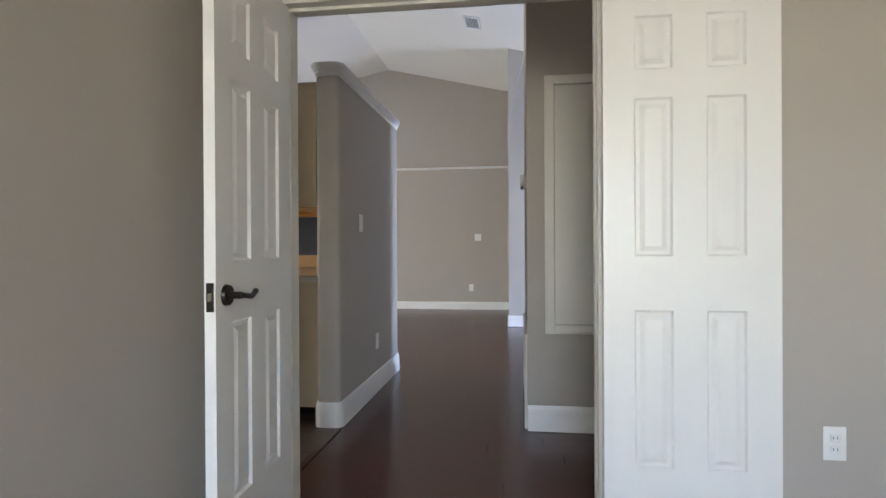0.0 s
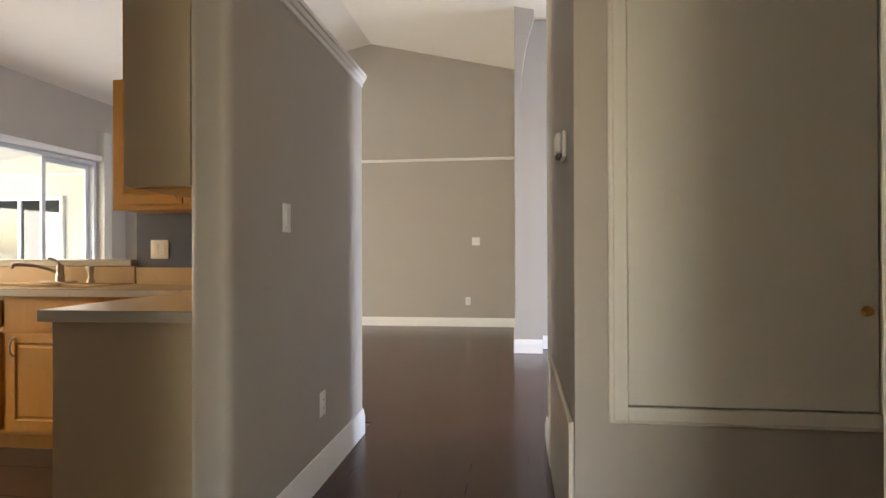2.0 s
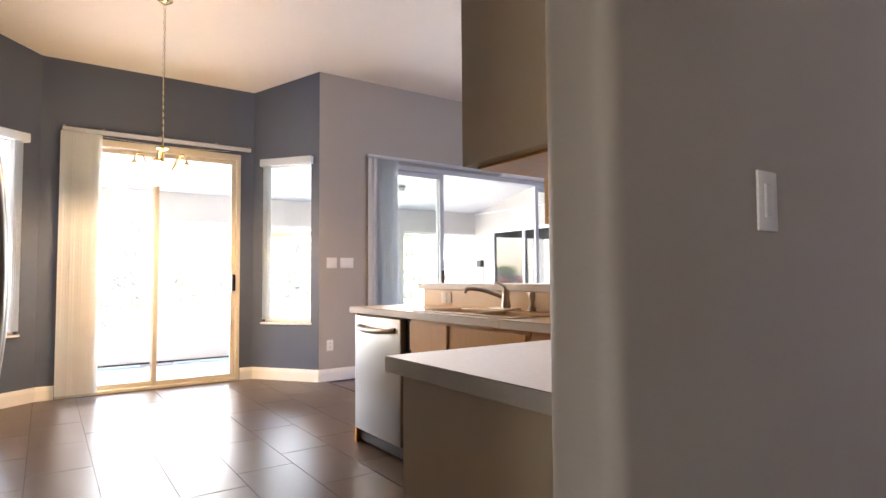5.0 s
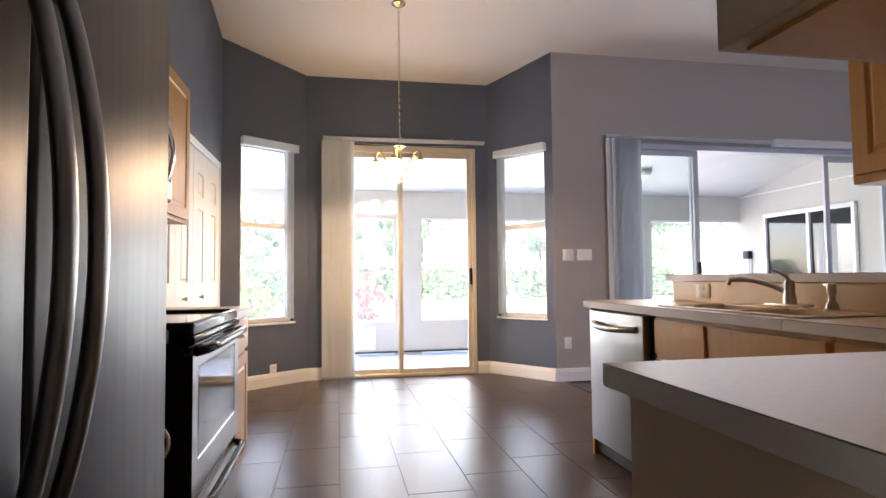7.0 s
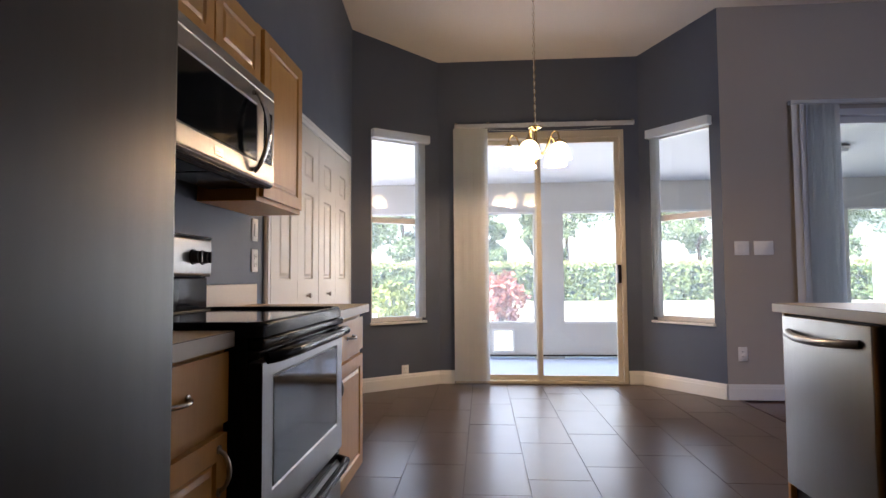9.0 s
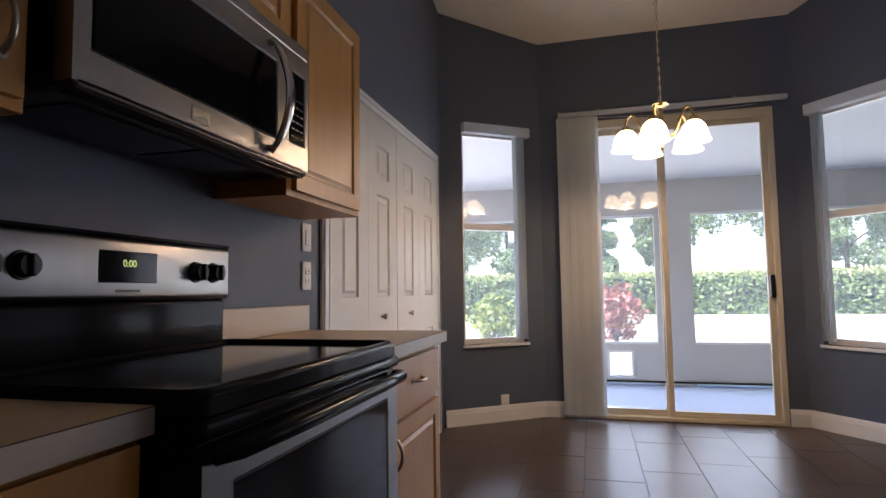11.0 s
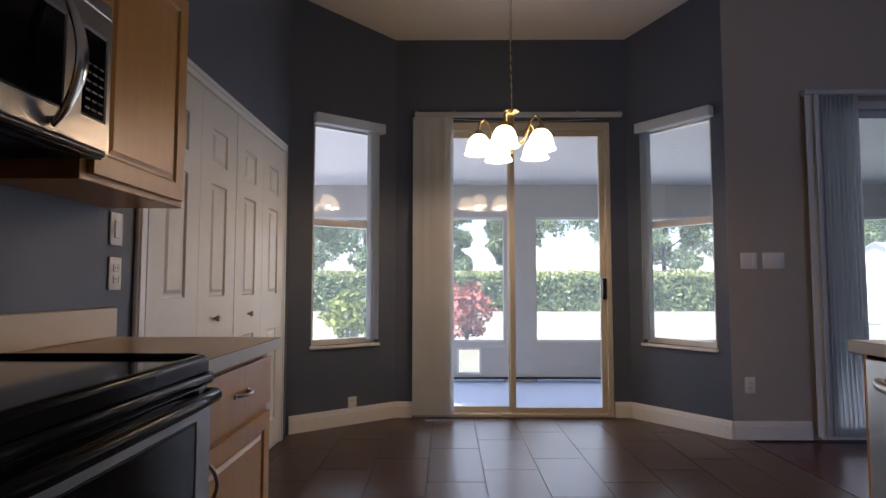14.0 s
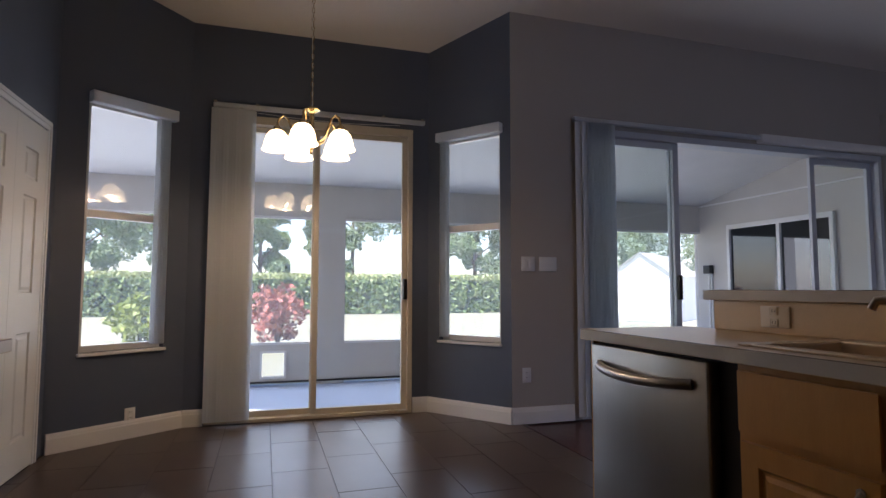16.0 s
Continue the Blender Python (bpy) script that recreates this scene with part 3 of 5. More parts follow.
slab(bm, X0 + 0.058, X1 - 0.058, 5.705, 5.716, Z0 + 0.058, Z1 - 0.058, 0.002)
leaf = part("door_panel", bm, CREAM, ob)
bm = bmesh.new()
rod(bm, (0.80, 5.705, 0.935), (0.80, 5.690, 0.935), 0.007)
rod(bm, (0.80, 5.690, 0.935), (0.80, 5.676, 0.935), 0.016, 0.013)
part("knob", bm, MAPLE, leaf, "small wooden knob", True)

ob = thing("ceiling_vent", "grey louvred air vent on the sloped ceiling", "air vent", at=(-0.66, 9.4, vault(-0.66)))
vm = pose(-0.66, 9.4, vault(-0.66) - 0.002, 0, math.degrees(math.atan(SLOPE)), 0)
bm = bmesh.new()
for a in ((-0.10, 0.10, -0.19, -0.16), (-0.10, 0.10, 0.16, 0.19), (-0.10, -0.075, -0.16, 0.16), (0.075, 0.10, -0.16, 0.16)):
    slab(bm, *a, -0.012, 0, 0.003)
part("frame", bm, PLATE, ob, m=vm)
for k in range(7):
    bm = bmesh.new()
    slab(bm, -0.063 + k * 0.02, -0.057 + k * 0.02, -0.16, 0.16, -0.009, -0.004)
    part("slat", bm, PLATE, ob, m=vm)
bm = bmesh.new()
slab(bm, -0.076, 0.076, -0.161, 0.161, -0.003, -0.001)
part("backing", bm, BLACKMATT, ob, "dark duct behind", m=vm)

# ---- kitchen ----
WY = 4.13


def arch_pull(parent, m, length, rise=0.028, r=0.0055, mat=NICKEL, name="handle", label="satin nickel pull"):
    """A bowed pull along x, standing out to -y."""
    bm = bmesh.new()
    pts = [(length * (k / 10 - 0.5), -rise * math.sin(math.pi * k / 10) ** 0.6, 0) for k in range(11)]
    tube(bm, pts, r)
    for sgn in (-1, 1):
        rod(bm, (sgn * length / 2, 0.001, 0), (sgn * length / 2, -0.004, 0), r * 1.8)
    return part(name, bm, mat, parent, label, True, m)


def cabinet_door(parent, m, w, h, pull=None, name="door", flat=False):
    """A framed door with a raised field. pull: (x, z, upright)."""
    f = 0.055
    bm = door_bm(w, h, 0.019, [] if flat else [(f, w - f, f, h - f)], groove=0.007, lip=0.014, slope=0.012)
    if flat:
        bmesh.ops.bevel(bm, geom=[e for e in bm.edges], offset=0.004, segments=2, affect="EDGES")
    d = part(name, bm, MAPLE, parent, m=m @ pose(0, -0.019, 0))
    if pull:
        x, z, up = pull
        arch_pull(d, m @ pose(x, -0.019, z) @ (pose(0, 0, 0, 0, 90, 0) if up else Matrix.Identity(4)), 0.10)
    return d


def cabinet(label, m, w, h, depth, fronts, z0=0.0, toe=True, side=None, group="kitchen cabinets"):
    """A cabinet whose front lies in the plane y = 0 of m, from x = 0 to w. fronts: (x0, x1, z0, z1, pull, flat, name)."""
    at = (m @ Vector((w / 2, depth / 2, z0)))
    ob = thing("base_cabinet" if toe else "wall_cabinet", label, "cabinet", group, at=at)
    bm = bmesh.new()
    if toe:
        slab(bm, 0, w, 0.0, depth, z0 + 0.10, z0 + h, 0.0015)
    else:
        slab(bm, 0, w, 0.0, depth, z0, z0 + h, 0.0015)
    part("body", bm, side or MAPLE, ob, m=m)
    if toe:
        bm = bmesh.new()
        slab(bm, 0, w, 0.07, 0.09, z0, z0 + 0.10)
        part("toe_kick", bm, MAPLE, ob, m=m)
    for x0, x1, a, b, pull, flat, name in fronts:
        p = (pull[0] - x0, pull[1] - a, pull[2]) if pull else None
        cabinet_door(ob, m @ pose(x0, 0, a), x1 - x0, b - a, p, name, flat)
    return ob


# range wall: fronts face +y, x runs from the bay towards the fridge
RW = lambda x, y: FACE_PY(x, y, 0)
# base cabinet between fridge and range: from x = -2.31 to -2.865
cabinet("honey maple base cabinet, drawer over door, beside the fridge", RW(-2.31, 4.665), 0.515, 0.875, 0.54,
        [(0.02, 0.495, 0.70, 0.862, (0.25, 0.79, False), True, "drawer"), (0.02, 0.495, 0.13, 0.67, (0.45, 0.59, True), False, "door")])
cabinet("honey maple base cabinet, drawer over door, past the range", RW(-3.665, 4.69), 0.625, 0.875, 0.56,
        [(0.03, 0.605, 0.70, 0.85, (0.33, 0.775, False), True, "drawer"), (0.03, 0.605, 0.13, 0.67, (0.09, 0.59, True), False, "door")])
cabinet("honey maple wall cabinet with raised doors beside the microwave", RW(-2.31, 4.385), 0.555, 0.73, 0.255,
        [(0.02, 0.275, 1.39, 2.09, (0.24, 1.50, True), False, "door"), (0.285, 0.54, 1.39, 2.09, (0.50, 1.50, True), False, "door")], z0=1.37, toe=False)
cabinet("short honey maple wall cabinet above the microwave", RW(-2.878, 4.385), 0.82, 0.28, 0.255,
        [(0.012, 0.40, 1.835, 2.09, None, False, "door"), (0.412, 0.808, 1.835, 2.09, None, False, "door")], z0=1.82, toe=False)
cabinet("tall honey maple wall cabinet with one raised door", RW(-3.702, 4.385), 0.56, 0.75, 0.255,
        [(0.03, 0.53, 1.39, 2.105, None, False, "door")], z0=1.37, toe=False)


def banded(bm, d, z0, z1, ob):
    """A laminate slab: top sheet, dark seam along its edge, paler edge band."""
    slab(bm, *d, z0, z1, 0.0018, 1)
    me = part("slab", bm, COUNTER, ob).data
    me.materials.append(EDGE)
    me.materials.append(SEAM)
    for f in me.polygons:
        if abs(f.normal.z) < 0.3:
            f.material_index = 1
        elif 0.3 <= f.normal.z < 0.95:
            f.material_index = 2


def worktop(label, pieces, splash=()):
    ob = thing("worktop", label, "worktop", at=((pieces[0][0] + pieces[0][1]) / 2, (pieces[0][2] + pieces[0][3]) / 2, 0.875))
    for d in pieces:
        bm = bmesh.new()
        banded(bm, d, 0.875, 0.915, ob)
    for d in splash:
        bm = bmesh.new()
        slab(bm, *d, 0.003, 1)
        part("backsplash", bm, COUNTER, ob)
    return ob


worktop("almond laminate worktop between fridge and range", [(-2.83, -2.305, WY + 0.003, 4.69)], [(-2.83, -2.305, WY + 0.002, WY + 0.02, 0.9155, 1.02)])
worktop("almond laminate worktop past the range", [(-4.305, -3.665, WY + 0.003, 4.735)], [(-4.30, -3.665, WY + 0.002, WY + 0.02, 0.9155, 1.02)])

# refrigerator
ob = thing("refrigerator", "stainless side-by-side refrigerator with long bowed handles", "refrigerator", at=(-1.84, 4.5, 0))
bm = bmesh.new()
slab(bm, -2.29, -1.385, 4.16, 4.755, 0.03, 1.76, 0.006)
part("body", bm, BLACKMATT, ob, "dark grey cabinet")
for x0, x1, hx in ((-1.721, -1.385, -1.668), (-2.298, -1.726, -1.76)):
    bm = bmesh.new()
    slab(bm, x0, x1, 4.76, 4.832, 0.10, 1.77, 0.014, 3)
    d = part("door", bm, FRIDGE, ob, smooth=True)
    bm = bmesh.new()
    pts = [(hx, 4.838 + 0.056 * math.sin(math.pi * k / 24) ** 0.75, 0.755 + 0.71 * k / 24) for k in range(25)]
    tube(bm, pts, 0.0118, 16)
    for v in bm.verts:
        v.co.x = hx + (v.co.x - hx) * (1.0 + 0.5 * math.sin(math.pi * min(1, max(0, (v.co.z - 0.755) / 0.71))))
    for z in (0.757, 1.463):
        slab(bm, hx - 0.012, hx + 0.012, 4.8325, 4.848, z - 0.03, z + 0.03, 0.004, 2)
    part("handle", bm, STEEL, d, "bowed steel handle", True)
bm = bmesh.new()
slab(bm, -2.28, -1.395, 4.70, 4.78, 0.005, 0.095, 0.004)
for k in range(5):
    slab(bm, -2.25, -1.42, 4.781, 4.785, 0.02 + k * 0.015, 0.027 + k * 0.015)
part("grille", bm, BLACKMATT, ob, "black base grille")

# range
RX0, RX1 = -3.657, -2.835
ob = thing("range", "freestanding black and stainless electric range", "range", at=((RX0 + RX1) / 2, 4.45, 0))
bm = bmesh.new()
slab(bm, RX0, RX1, 4.14, 4.720, 0.02, 0.895, 0.004)
part("body", bm, BLACK, ob)
bm = bmesh.new()
prism(bm, rounded(RX0 - 0.004, RX1 + 0.004, 4.207, 4.757, 0.03, 6), 0.896, 0.920)
top = part("cooktop", bm, BLACK, ob, "black enamel cooktop plate", True)
bm = bmesh.new()
loop = [(x, y, 0.922) for x, y in rounded(RX0 + 0.0105, RX1 - 0.0105, 4.222, 4.744, 0.03, 5)]
tube(bm, loop + loop[:1], 0.0135, 12)
part("rim", bm, BLACK, top, "raised black enamel rim", True)
bm = bmesh.new()
slab(bm, RX0 + 0.025, RX1 - 0.025, 4.237, 4.732, 0.9205, 0.9245, 0.001)
part("glass", bm, DARKGLASS, top, "black ceramic glass")
bm = bmesh.new()
slab(bm, RX0, RX1, 4.722, 4.764, 0.864, 0.894, 0.010, 3)
slab(bm, RX0 + 0.004, RX1 - 0.004, 4.712, 4.748, 0.838, 0.8625, 0.006, 3)
part("front_trim", bm, BLACK, ob, "glossy black front trim", True)
bm = bmesh.new()
slab(bm, RX0, RX1, 4.14, 4.205, 0.918, 1.055, 0.01, 3)
part("backguard_base", bm, BLACK, ob, "glossy black backguard base", True)
bm = bmesh.new()
slab(bm, RX0 + 0.004, RX1 - 0.004, 4.145, 4.225, 1.057, 1.205, 0.014, 3)
bg = part("backguard", bm, STEEL, ob, "brushed steel backguard", True)
bm = bmesh.new()
slab(bm, RX0 + 0.002, RX1 - 0.002, 4.14, 4.222, 1.2045, 1.214, 0.004, 2)
slab(bm, RX0, RX0 + 0.0045, 4.14, 4.215, 1.056, 1.21, 0.002)
part("edge_trim", bm, BLACK, bg, "black edge trim", True)
bm = bmesh.new()
slab(bm, -3.352, -3.178, 4.224, 4.2285, 1.098, 1.172, 0.002)
disp = part("display", bm, DARKGLASS, bg, "black clock display")
CLOCK = glow_material("clock_digits", (0.55, 0.75, 0.1), 0.15)


def digits(text, parent, m, size, mat, name="digits", label=""):
    cu = bpy.data.curves.new(name, "FONT")
    cu.body, cu.size, cu.align_x, cu.align_y, cu.extrude = text, size, "CENTER", "CENTER", 0.0004
    tmp = bpy.data.objects.new(name, cu)
    me = bpy.data.meshes.new_from_object(tmp)
    bpy.data.objects.remove(tmp)
    me.transform(m @ pose(0, 0, 0, 90, 0, 0))
    me.materials.clear()
    me.materials.append(mat)
    o = new(name, me)
    o.parent = parent
    o.matrix_parent_inverse = parent.matrix_basis.inverted() if parent.parent is None else Matrix.Identity(4)
    if label:
        o["label"] = label


digits("0:00", disp, FACE_PY(-3.262, 4.2292, 1.143), 0.024, CLOCK, "clock_digits", "green clock digits")
for kx in (-3.572, -3.498, -3.00, -2.926):
    bm = bmesh.new()
    rod(bm, (kx, 4.224, 1.13), (kx, 4.232, 1.13), 0.03, 0.028, 20)
    rod(bm, (kx, 4.232, 1.13), (kx, 4.252, 1.13), 0.025, 0.022, 20)
    slab(bm, kx - 0.006, kx + 0.006, 4.24, 4.262, 1.108, 1.152, 0.003)
    part("knob", bm, BLACKMATT, bg, "black control knob", True)
bm = bmesh.new()
slab(bm, -3.30, -3.225, 4.2245, 4.2255, 1.076, 1.082)
part("maker_mark", bm, BLACKMATT, bg, "small grey maker's bar")
# oven door: steel frame round a dark window
DX0, DX1, DZ0, DZ1 = RX0 + 0.006, RX1 - 0.006, 0.39, 0.832
bm = door_bm(DX1 - DX0, DZ1 - DZ0, 0.038, [(0.072, DX1 - DX0 - 0.072, 0.10, DZ1 - DZ0 - 0.04)], 0.006, 0.008, 0.002)
door = part("oven_door", bm, STEEL, ob, "brushed steel oven door with black sides", m=FACE_PY(DX1, 4.758, DZ0))
door.data.materials.append(BLACK)
for f in door.data.polygons:
    if abs(f.normal.x) > 0.9 and f.area > 0.01:
        f.material_index = 1
bm = bmesh.new()
slab(bm, DX0 + 0.082, DX1 - 0.082, 4.752, 4.7575, DZ0 + 0.108, DZ1 - 0.048)
part("window", bm, DARKGLASS, door, "dark oven window")
bm = bmesh.new()
tube(bm, [(DX0 + 0.02, 4.762, 0.842), (DX0 + 0.05, 4.788, 0.846), (DX0 + 0.2, 4.796, 0.846), (DX1 - 0.2, 4.796, 0.846), (DX1 - 0.05, 4.788, 0.846), (DX1 - 0.02, 4.762, 0.842)], 0.016, 12)
part("handle", bm, BLACK, door, "black tubular oven handle", True)
bm = bmesh.new()
slab(bm, DX0, DX1, 4.720, 4.755, 0.07, 0.348, 0.006, 2)
dr = part("drawer", bm, STEEL, ob, "brushed steel storage drawer", True)
bm = bmesh.new()
slab(bm, DX0, DX1, 4.720, 4.748, 0.349, 0.388, 0.002)
part("drawer_gap", bm, BLACK, ob, "black gap strip")
bm = bmesh.new()
tube(bm, [(DX0 + 0.01, 4.752, 0.345), (DX0 + 0.04, 4.784, 0.347), (DX0 + 0.12, 4.792, 0.348), (DX1 - 0.12, 4.792, 0.348), (DX1 - 0.04, 4.784, 0.347), (DX1 - 0.01, 4.752, 0.345)], 0.016, 12)
part("handle", bm, BLACK, dr, "black drawer handle", True)

# microwave over the range
MX0, MX1, MZ0, MZ1, MY = -3.697, -2.885, 1.43, 1.812, 4.460
ob = thing("microwave", "stainless over-the-range microwave with arched handle", "microwave", at=((MX0 + MX1) / 2, 4.3, MZ0))
bm = bmesh.new()
slab(bm, MX0 + 0.004, MX1 - 0.004, WY + 0.002, 4.420, MZ0 + 0.012, MZ1, 0.004)
part("body", bm, BLACK, ob)
MW, MH = MX1 - MX0, MZ1 - 0.04 - MZ0
bm = door_bm(MW, MH, 0.039, [(0.035, MW - 0.172, 0.062, MH - 0.055), (MW - 0.112, MW - 0.016, 0.072, MH - 0.05)], 0.006, 0.008, 0.002)
door = part("door", bm, STEEL, ob, "brushed steel door frame", m=FACE_PY(MX1, MY, MZ0))
bm = bmesh.new()
slab(bm, MX0 + 0.180, MX1 - 0.043, MY - 0.006, MY - 0.0005, MZ0 + 0.070, MZ1 - 0.103)
part("window", bm, DARKGLASS, door, "dark door window")
bm = bmesh.new()
slab(bm, MX0, MX1, 4.421, MY, MZ1 - 0.038, MZ1 + 0.003, 0.005, 2)
part("top_vent", bm, STEEL, ob, "steel vent strip")
bm = bmesh.new()
slab(bm, MX0 + 0.024, MX0 + 0.104, MY - 0.006, MY - 0.0005, MZ0 + 0.080, MZ1 - 0.098)
cp = part("control_panel", bm, DARKGLASS, ob, "black control panel")
bm = bmesh.new()
for r in range(6):
    for c in range(3):
        slab(bm, MX0 + 0.030 + c * 0.025, MX0 + 0.048 + c * 0.025, MY - 0.0004, MY + 0.0004, MZ0 + 0.092 + r * 0.022, MZ0 + 0.097 + r * 0.022)
part("keypad", bm, BLACKMATT, cp, "grey keypad marks")
bm = bmesh.new()
HX = MX0 + 0.218
tube(bm, [(HX - 0.018 * math.sin(math.pi * k / 20), MY + 0.006 + 0.05 * math.sin(math.pi * k / 20) ** 0.7, MZ0 + 0.016 + 0.31 * k / 20) for k in range(21)], 0.009, 14)
for v in bm.verts:
    q = math.sin(math.pi * min(1, max(0, (v.co.z - MZ0 - 0.016) / 0.31)))
    v.co.x = HX - 0.018 * q + (v.co.x - HX + 0.018 * q) * (0.7 + 1.5 * q)
for z in (MZ0 + 0.026, MZ0 + 0.316):
    rod(bm, (HX, MY - 0.001, z), (HX, MY + 0.012, z), 0.009)
part("handle", bm, CHROME, door, "arched polished handle", True)
bm = bmesh.new()
slab(bm, MX0 + 0.46, MX0 + 0.52, MY, MY + 0.002, MZ0 + 0.016, MZ0 + 0.046, 0.001)
part("badge", bm, NICKEL, door, "small metal badge")
bm = bmesh.new()
slab(bm, MX0 + 0.006, MX1 - 0.006, WY + 0.05, 4.46, MZ0 - 0.012, MZ0 + 0.011, 0.006)
under_mw = part("underside", bm, BLACKMATT, ob, "black underside")
for k in range(2):
    bm = bmesh.new()
    fx = MX0 + 0.06 + k * 0.36
    slab(bm, fx - 0.012, fx + 0.33, WY + 0.065, WY + 0.255, MZ0 - 0.0155, MZ0 - 0.0115, 0.0015)
    part("grease_filter", bm, BLACK, under_mw, "black grease filter")
for k in range(3):
    bm = bmesh.new()
    slab(bm, MX0 + 0.01, MX1 - 0.01, 4.42 + k * 0.012, 4.427 + k * 0.012, MZ0 - 0.0165, MZ0 - 0.0125, 0.0015)
    part("vent_ridge", bm, BLACK, under_mw, "glossy black ridge")

# closet with bifold doors
CL = on_wall((-1.30, 4.13), BAY_L)
casing("trim_closet", CL, 3.19, 5.03, 2.07, 0.065, label="white closet door casing")
ob = thing("closet_door", "cream four-leaf bifold closet door with raised panels", "closet door", at=(-5.40, 4.16, 0))
for k in range(4):
    lm = FACE_PY(-4.495 - k * 0.4565 - (0.006 if k > 1 else 0), 4.135, 0.012)
    leaf = part("leaf", door_bm(0.455, 2.048, 0.03, [(0.13, 0.325, 0.19, 0.80), (0.13, 0.325, 1.03, 1.60), (0.13, 0.325, 1.70, 1.88)]), CREAM, ob, m=lm @ pose(0, -0.012, 0))
    if k in (1, 2):
        bm = bmesh.new()
        kx = 0.19 if k == 1 else 0.22
        rod(bm, (kx, -0.012, 0.92), (kx, -0.032, 0.92), 0.007)
        rod(bm, (kx, -0.032, 0.92), (kx, -0.046, 0.92), 0.017, 0.013, 20)
        part("knob", bm, NICKEL, leaf, "small round nickel knob", True, lm)
plain("wall_closet_inside", (-6.5, -4.4, 3.4, 3.5, 0, 2.6), GREY, "plain closet back wall", "wall")

# peninsula: leg beside the partition, then the sink run
cabinet("tan laminate base cabinet with a maple front, beside the partition", FACE_PX(-1.865, 6.63, 0), 0.935, 0.875, 0.55,
        [(0.02, 0.45, 0.70, 0.85, None, True, "drawer"), (0.47, 0.91, 0.70, 0.85, None, True, "drawer"), (0.02, 0.45, 0.13, 0.67, (0.40, 0.59, True), False, "door"), (0.47, 0.91, 0.13, 0.67, (0.52, 0.59, True), False, "door")], side=LAMINATE)
FY = 6.71
cabinet("honey maple sink base cabinet with false drawers over doors", FACE_MY(-3.465, FY, 0), 1.0, 0.875, 0.48,
        [(0.02, 0.38, 0.70, 0.85, None, True, "drawer"), (0.42, 0.98, 0.70, 0.85, None, True, "drawer"), (0.02, 0.38, 0.13, 0.67, (0.34, 0.59, True), False, "door"), (0.42, 0.98, 0.13, 0.67, (0.47, 0.59, True), False, "door")])
cabinet("honey maple corner base cabinet", FACE_MY(-2.46, FY, 0), 0.56, 0.875, 0.48, [(0.02, 0.54, 0.70, 0.85, None, True, "drawer"), (0.02, 0.54, 0.13, 0.67, None, False, "door")])
box_part("end_panel", (-4.195, -4.175, FY, 7.195, 0, 0.874), MAPLE)
tagged(bpy.data.objects["end_panel"], "honey maple end panel beside the dishwasher", "end panel")

# worktop with a cut-out for the sink
SX0, SX1, SY0, SY1 = -3.47, -2.63, 6.75, 7.145
worktop("almond laminate L-shaped worktop with a sink cut-out", [(-4.215, SX0, 6.675, 7.197), (SX1, -1.314, 6.67, 7.197), (SX0, SX1, 6.67, SY0), (SX0, SX1, SY1, 7.197), (-1.893, -1.314, 5.659, 6.6695)],
        [(-4.05, -2.62, 7.178, 7.1975, 0.9155, 1.028), (-2.61, -1.335, 7.178, 7.1985, 0.9155, 1.02), (-1.333, -1.3145, 5.70, 7.177, 0.9155, 1.02)])
plain("wall_bar", (-4.05, -2.622, 7.20, 7.32, 0.0, 1.028), GREY, "low wall under the raised bar", "wall")
ob = thing("bar_top", "almond laminate raised bar top on the low wall", "bar top", at=(-3.33, 7.28, 1.03))
bm = bmesh.new()
banded(bm, (-4.085, -2.63, 7.16, 7.49), 1.030, 1.069, ob)
wall_plate(FACE_MY(-3.763, 7.178, 0.975), "outlet", "almond horizontal outlet under the bar", "wall outlet", 0.118, 0.075, IVORY)

ob = thing("sink", "almond enamel double sink set in the worktop", "sink", at=(-3.05, 6.93, 0.915))
bm = bmesh.new()
for a in ((SX0 - 0.018, SX0 + 0.03, SY0 - 0.018, SY1 + 0.018), (SX1 - 0.03, SX1 + 0.018, SY0 - 0.018, SY1 + 0.018), (SX0 + 0.03, SX1 - 0.03, SY0 - 0.018, SY0 + 0.03), (SX0 + 0.03, SX1 - 0.03, SY1 - 0.085, SY1 + 0.018), (-3.07, -3.03, SY0 + 0.03, SY1 - 0.085)):
    slab(bm, *a, 0.9155, 0.922, 0.003, 2)
part("rim", bm, SINKMAT, ob, smooth=True)
for x0, x1 in ((SX0 + 0.03, -3.07), (-3.03, SX1 - 0.03)):
    bm = bmesh.new()
    y0, y1, zb = SY0 + 0.03, SY1 - 0.085, 0.75
    for a in ((x0, x1, y0, y0 + 0.006), (x0, x1, y1 - 0.006, y1), (x0, x0 + 0.006, y0 + 0.006, y1 - 0.006), (x1 - 0.006, x1, y0 + 0.006, y1 - 0.006)):
        slab(bm, *a, zb, 0.918)
    slab(bm, x0, x1, y0, y1, zb - 0.008, zb - 0.001)
    bowl = part("bowl", bm, SINKMAT, ob)
    bm = bmesh.new()
    rod(bm, ((x0 + x1) / 2, (y0 + y1) / 2, zb), ((x0 + x1) / 2, (y0 + y1) / 2, zb + 0.004), 0.045, 0.04, 24)
    part("drain", bm, NICKEL, bowl, "metal drain", True)

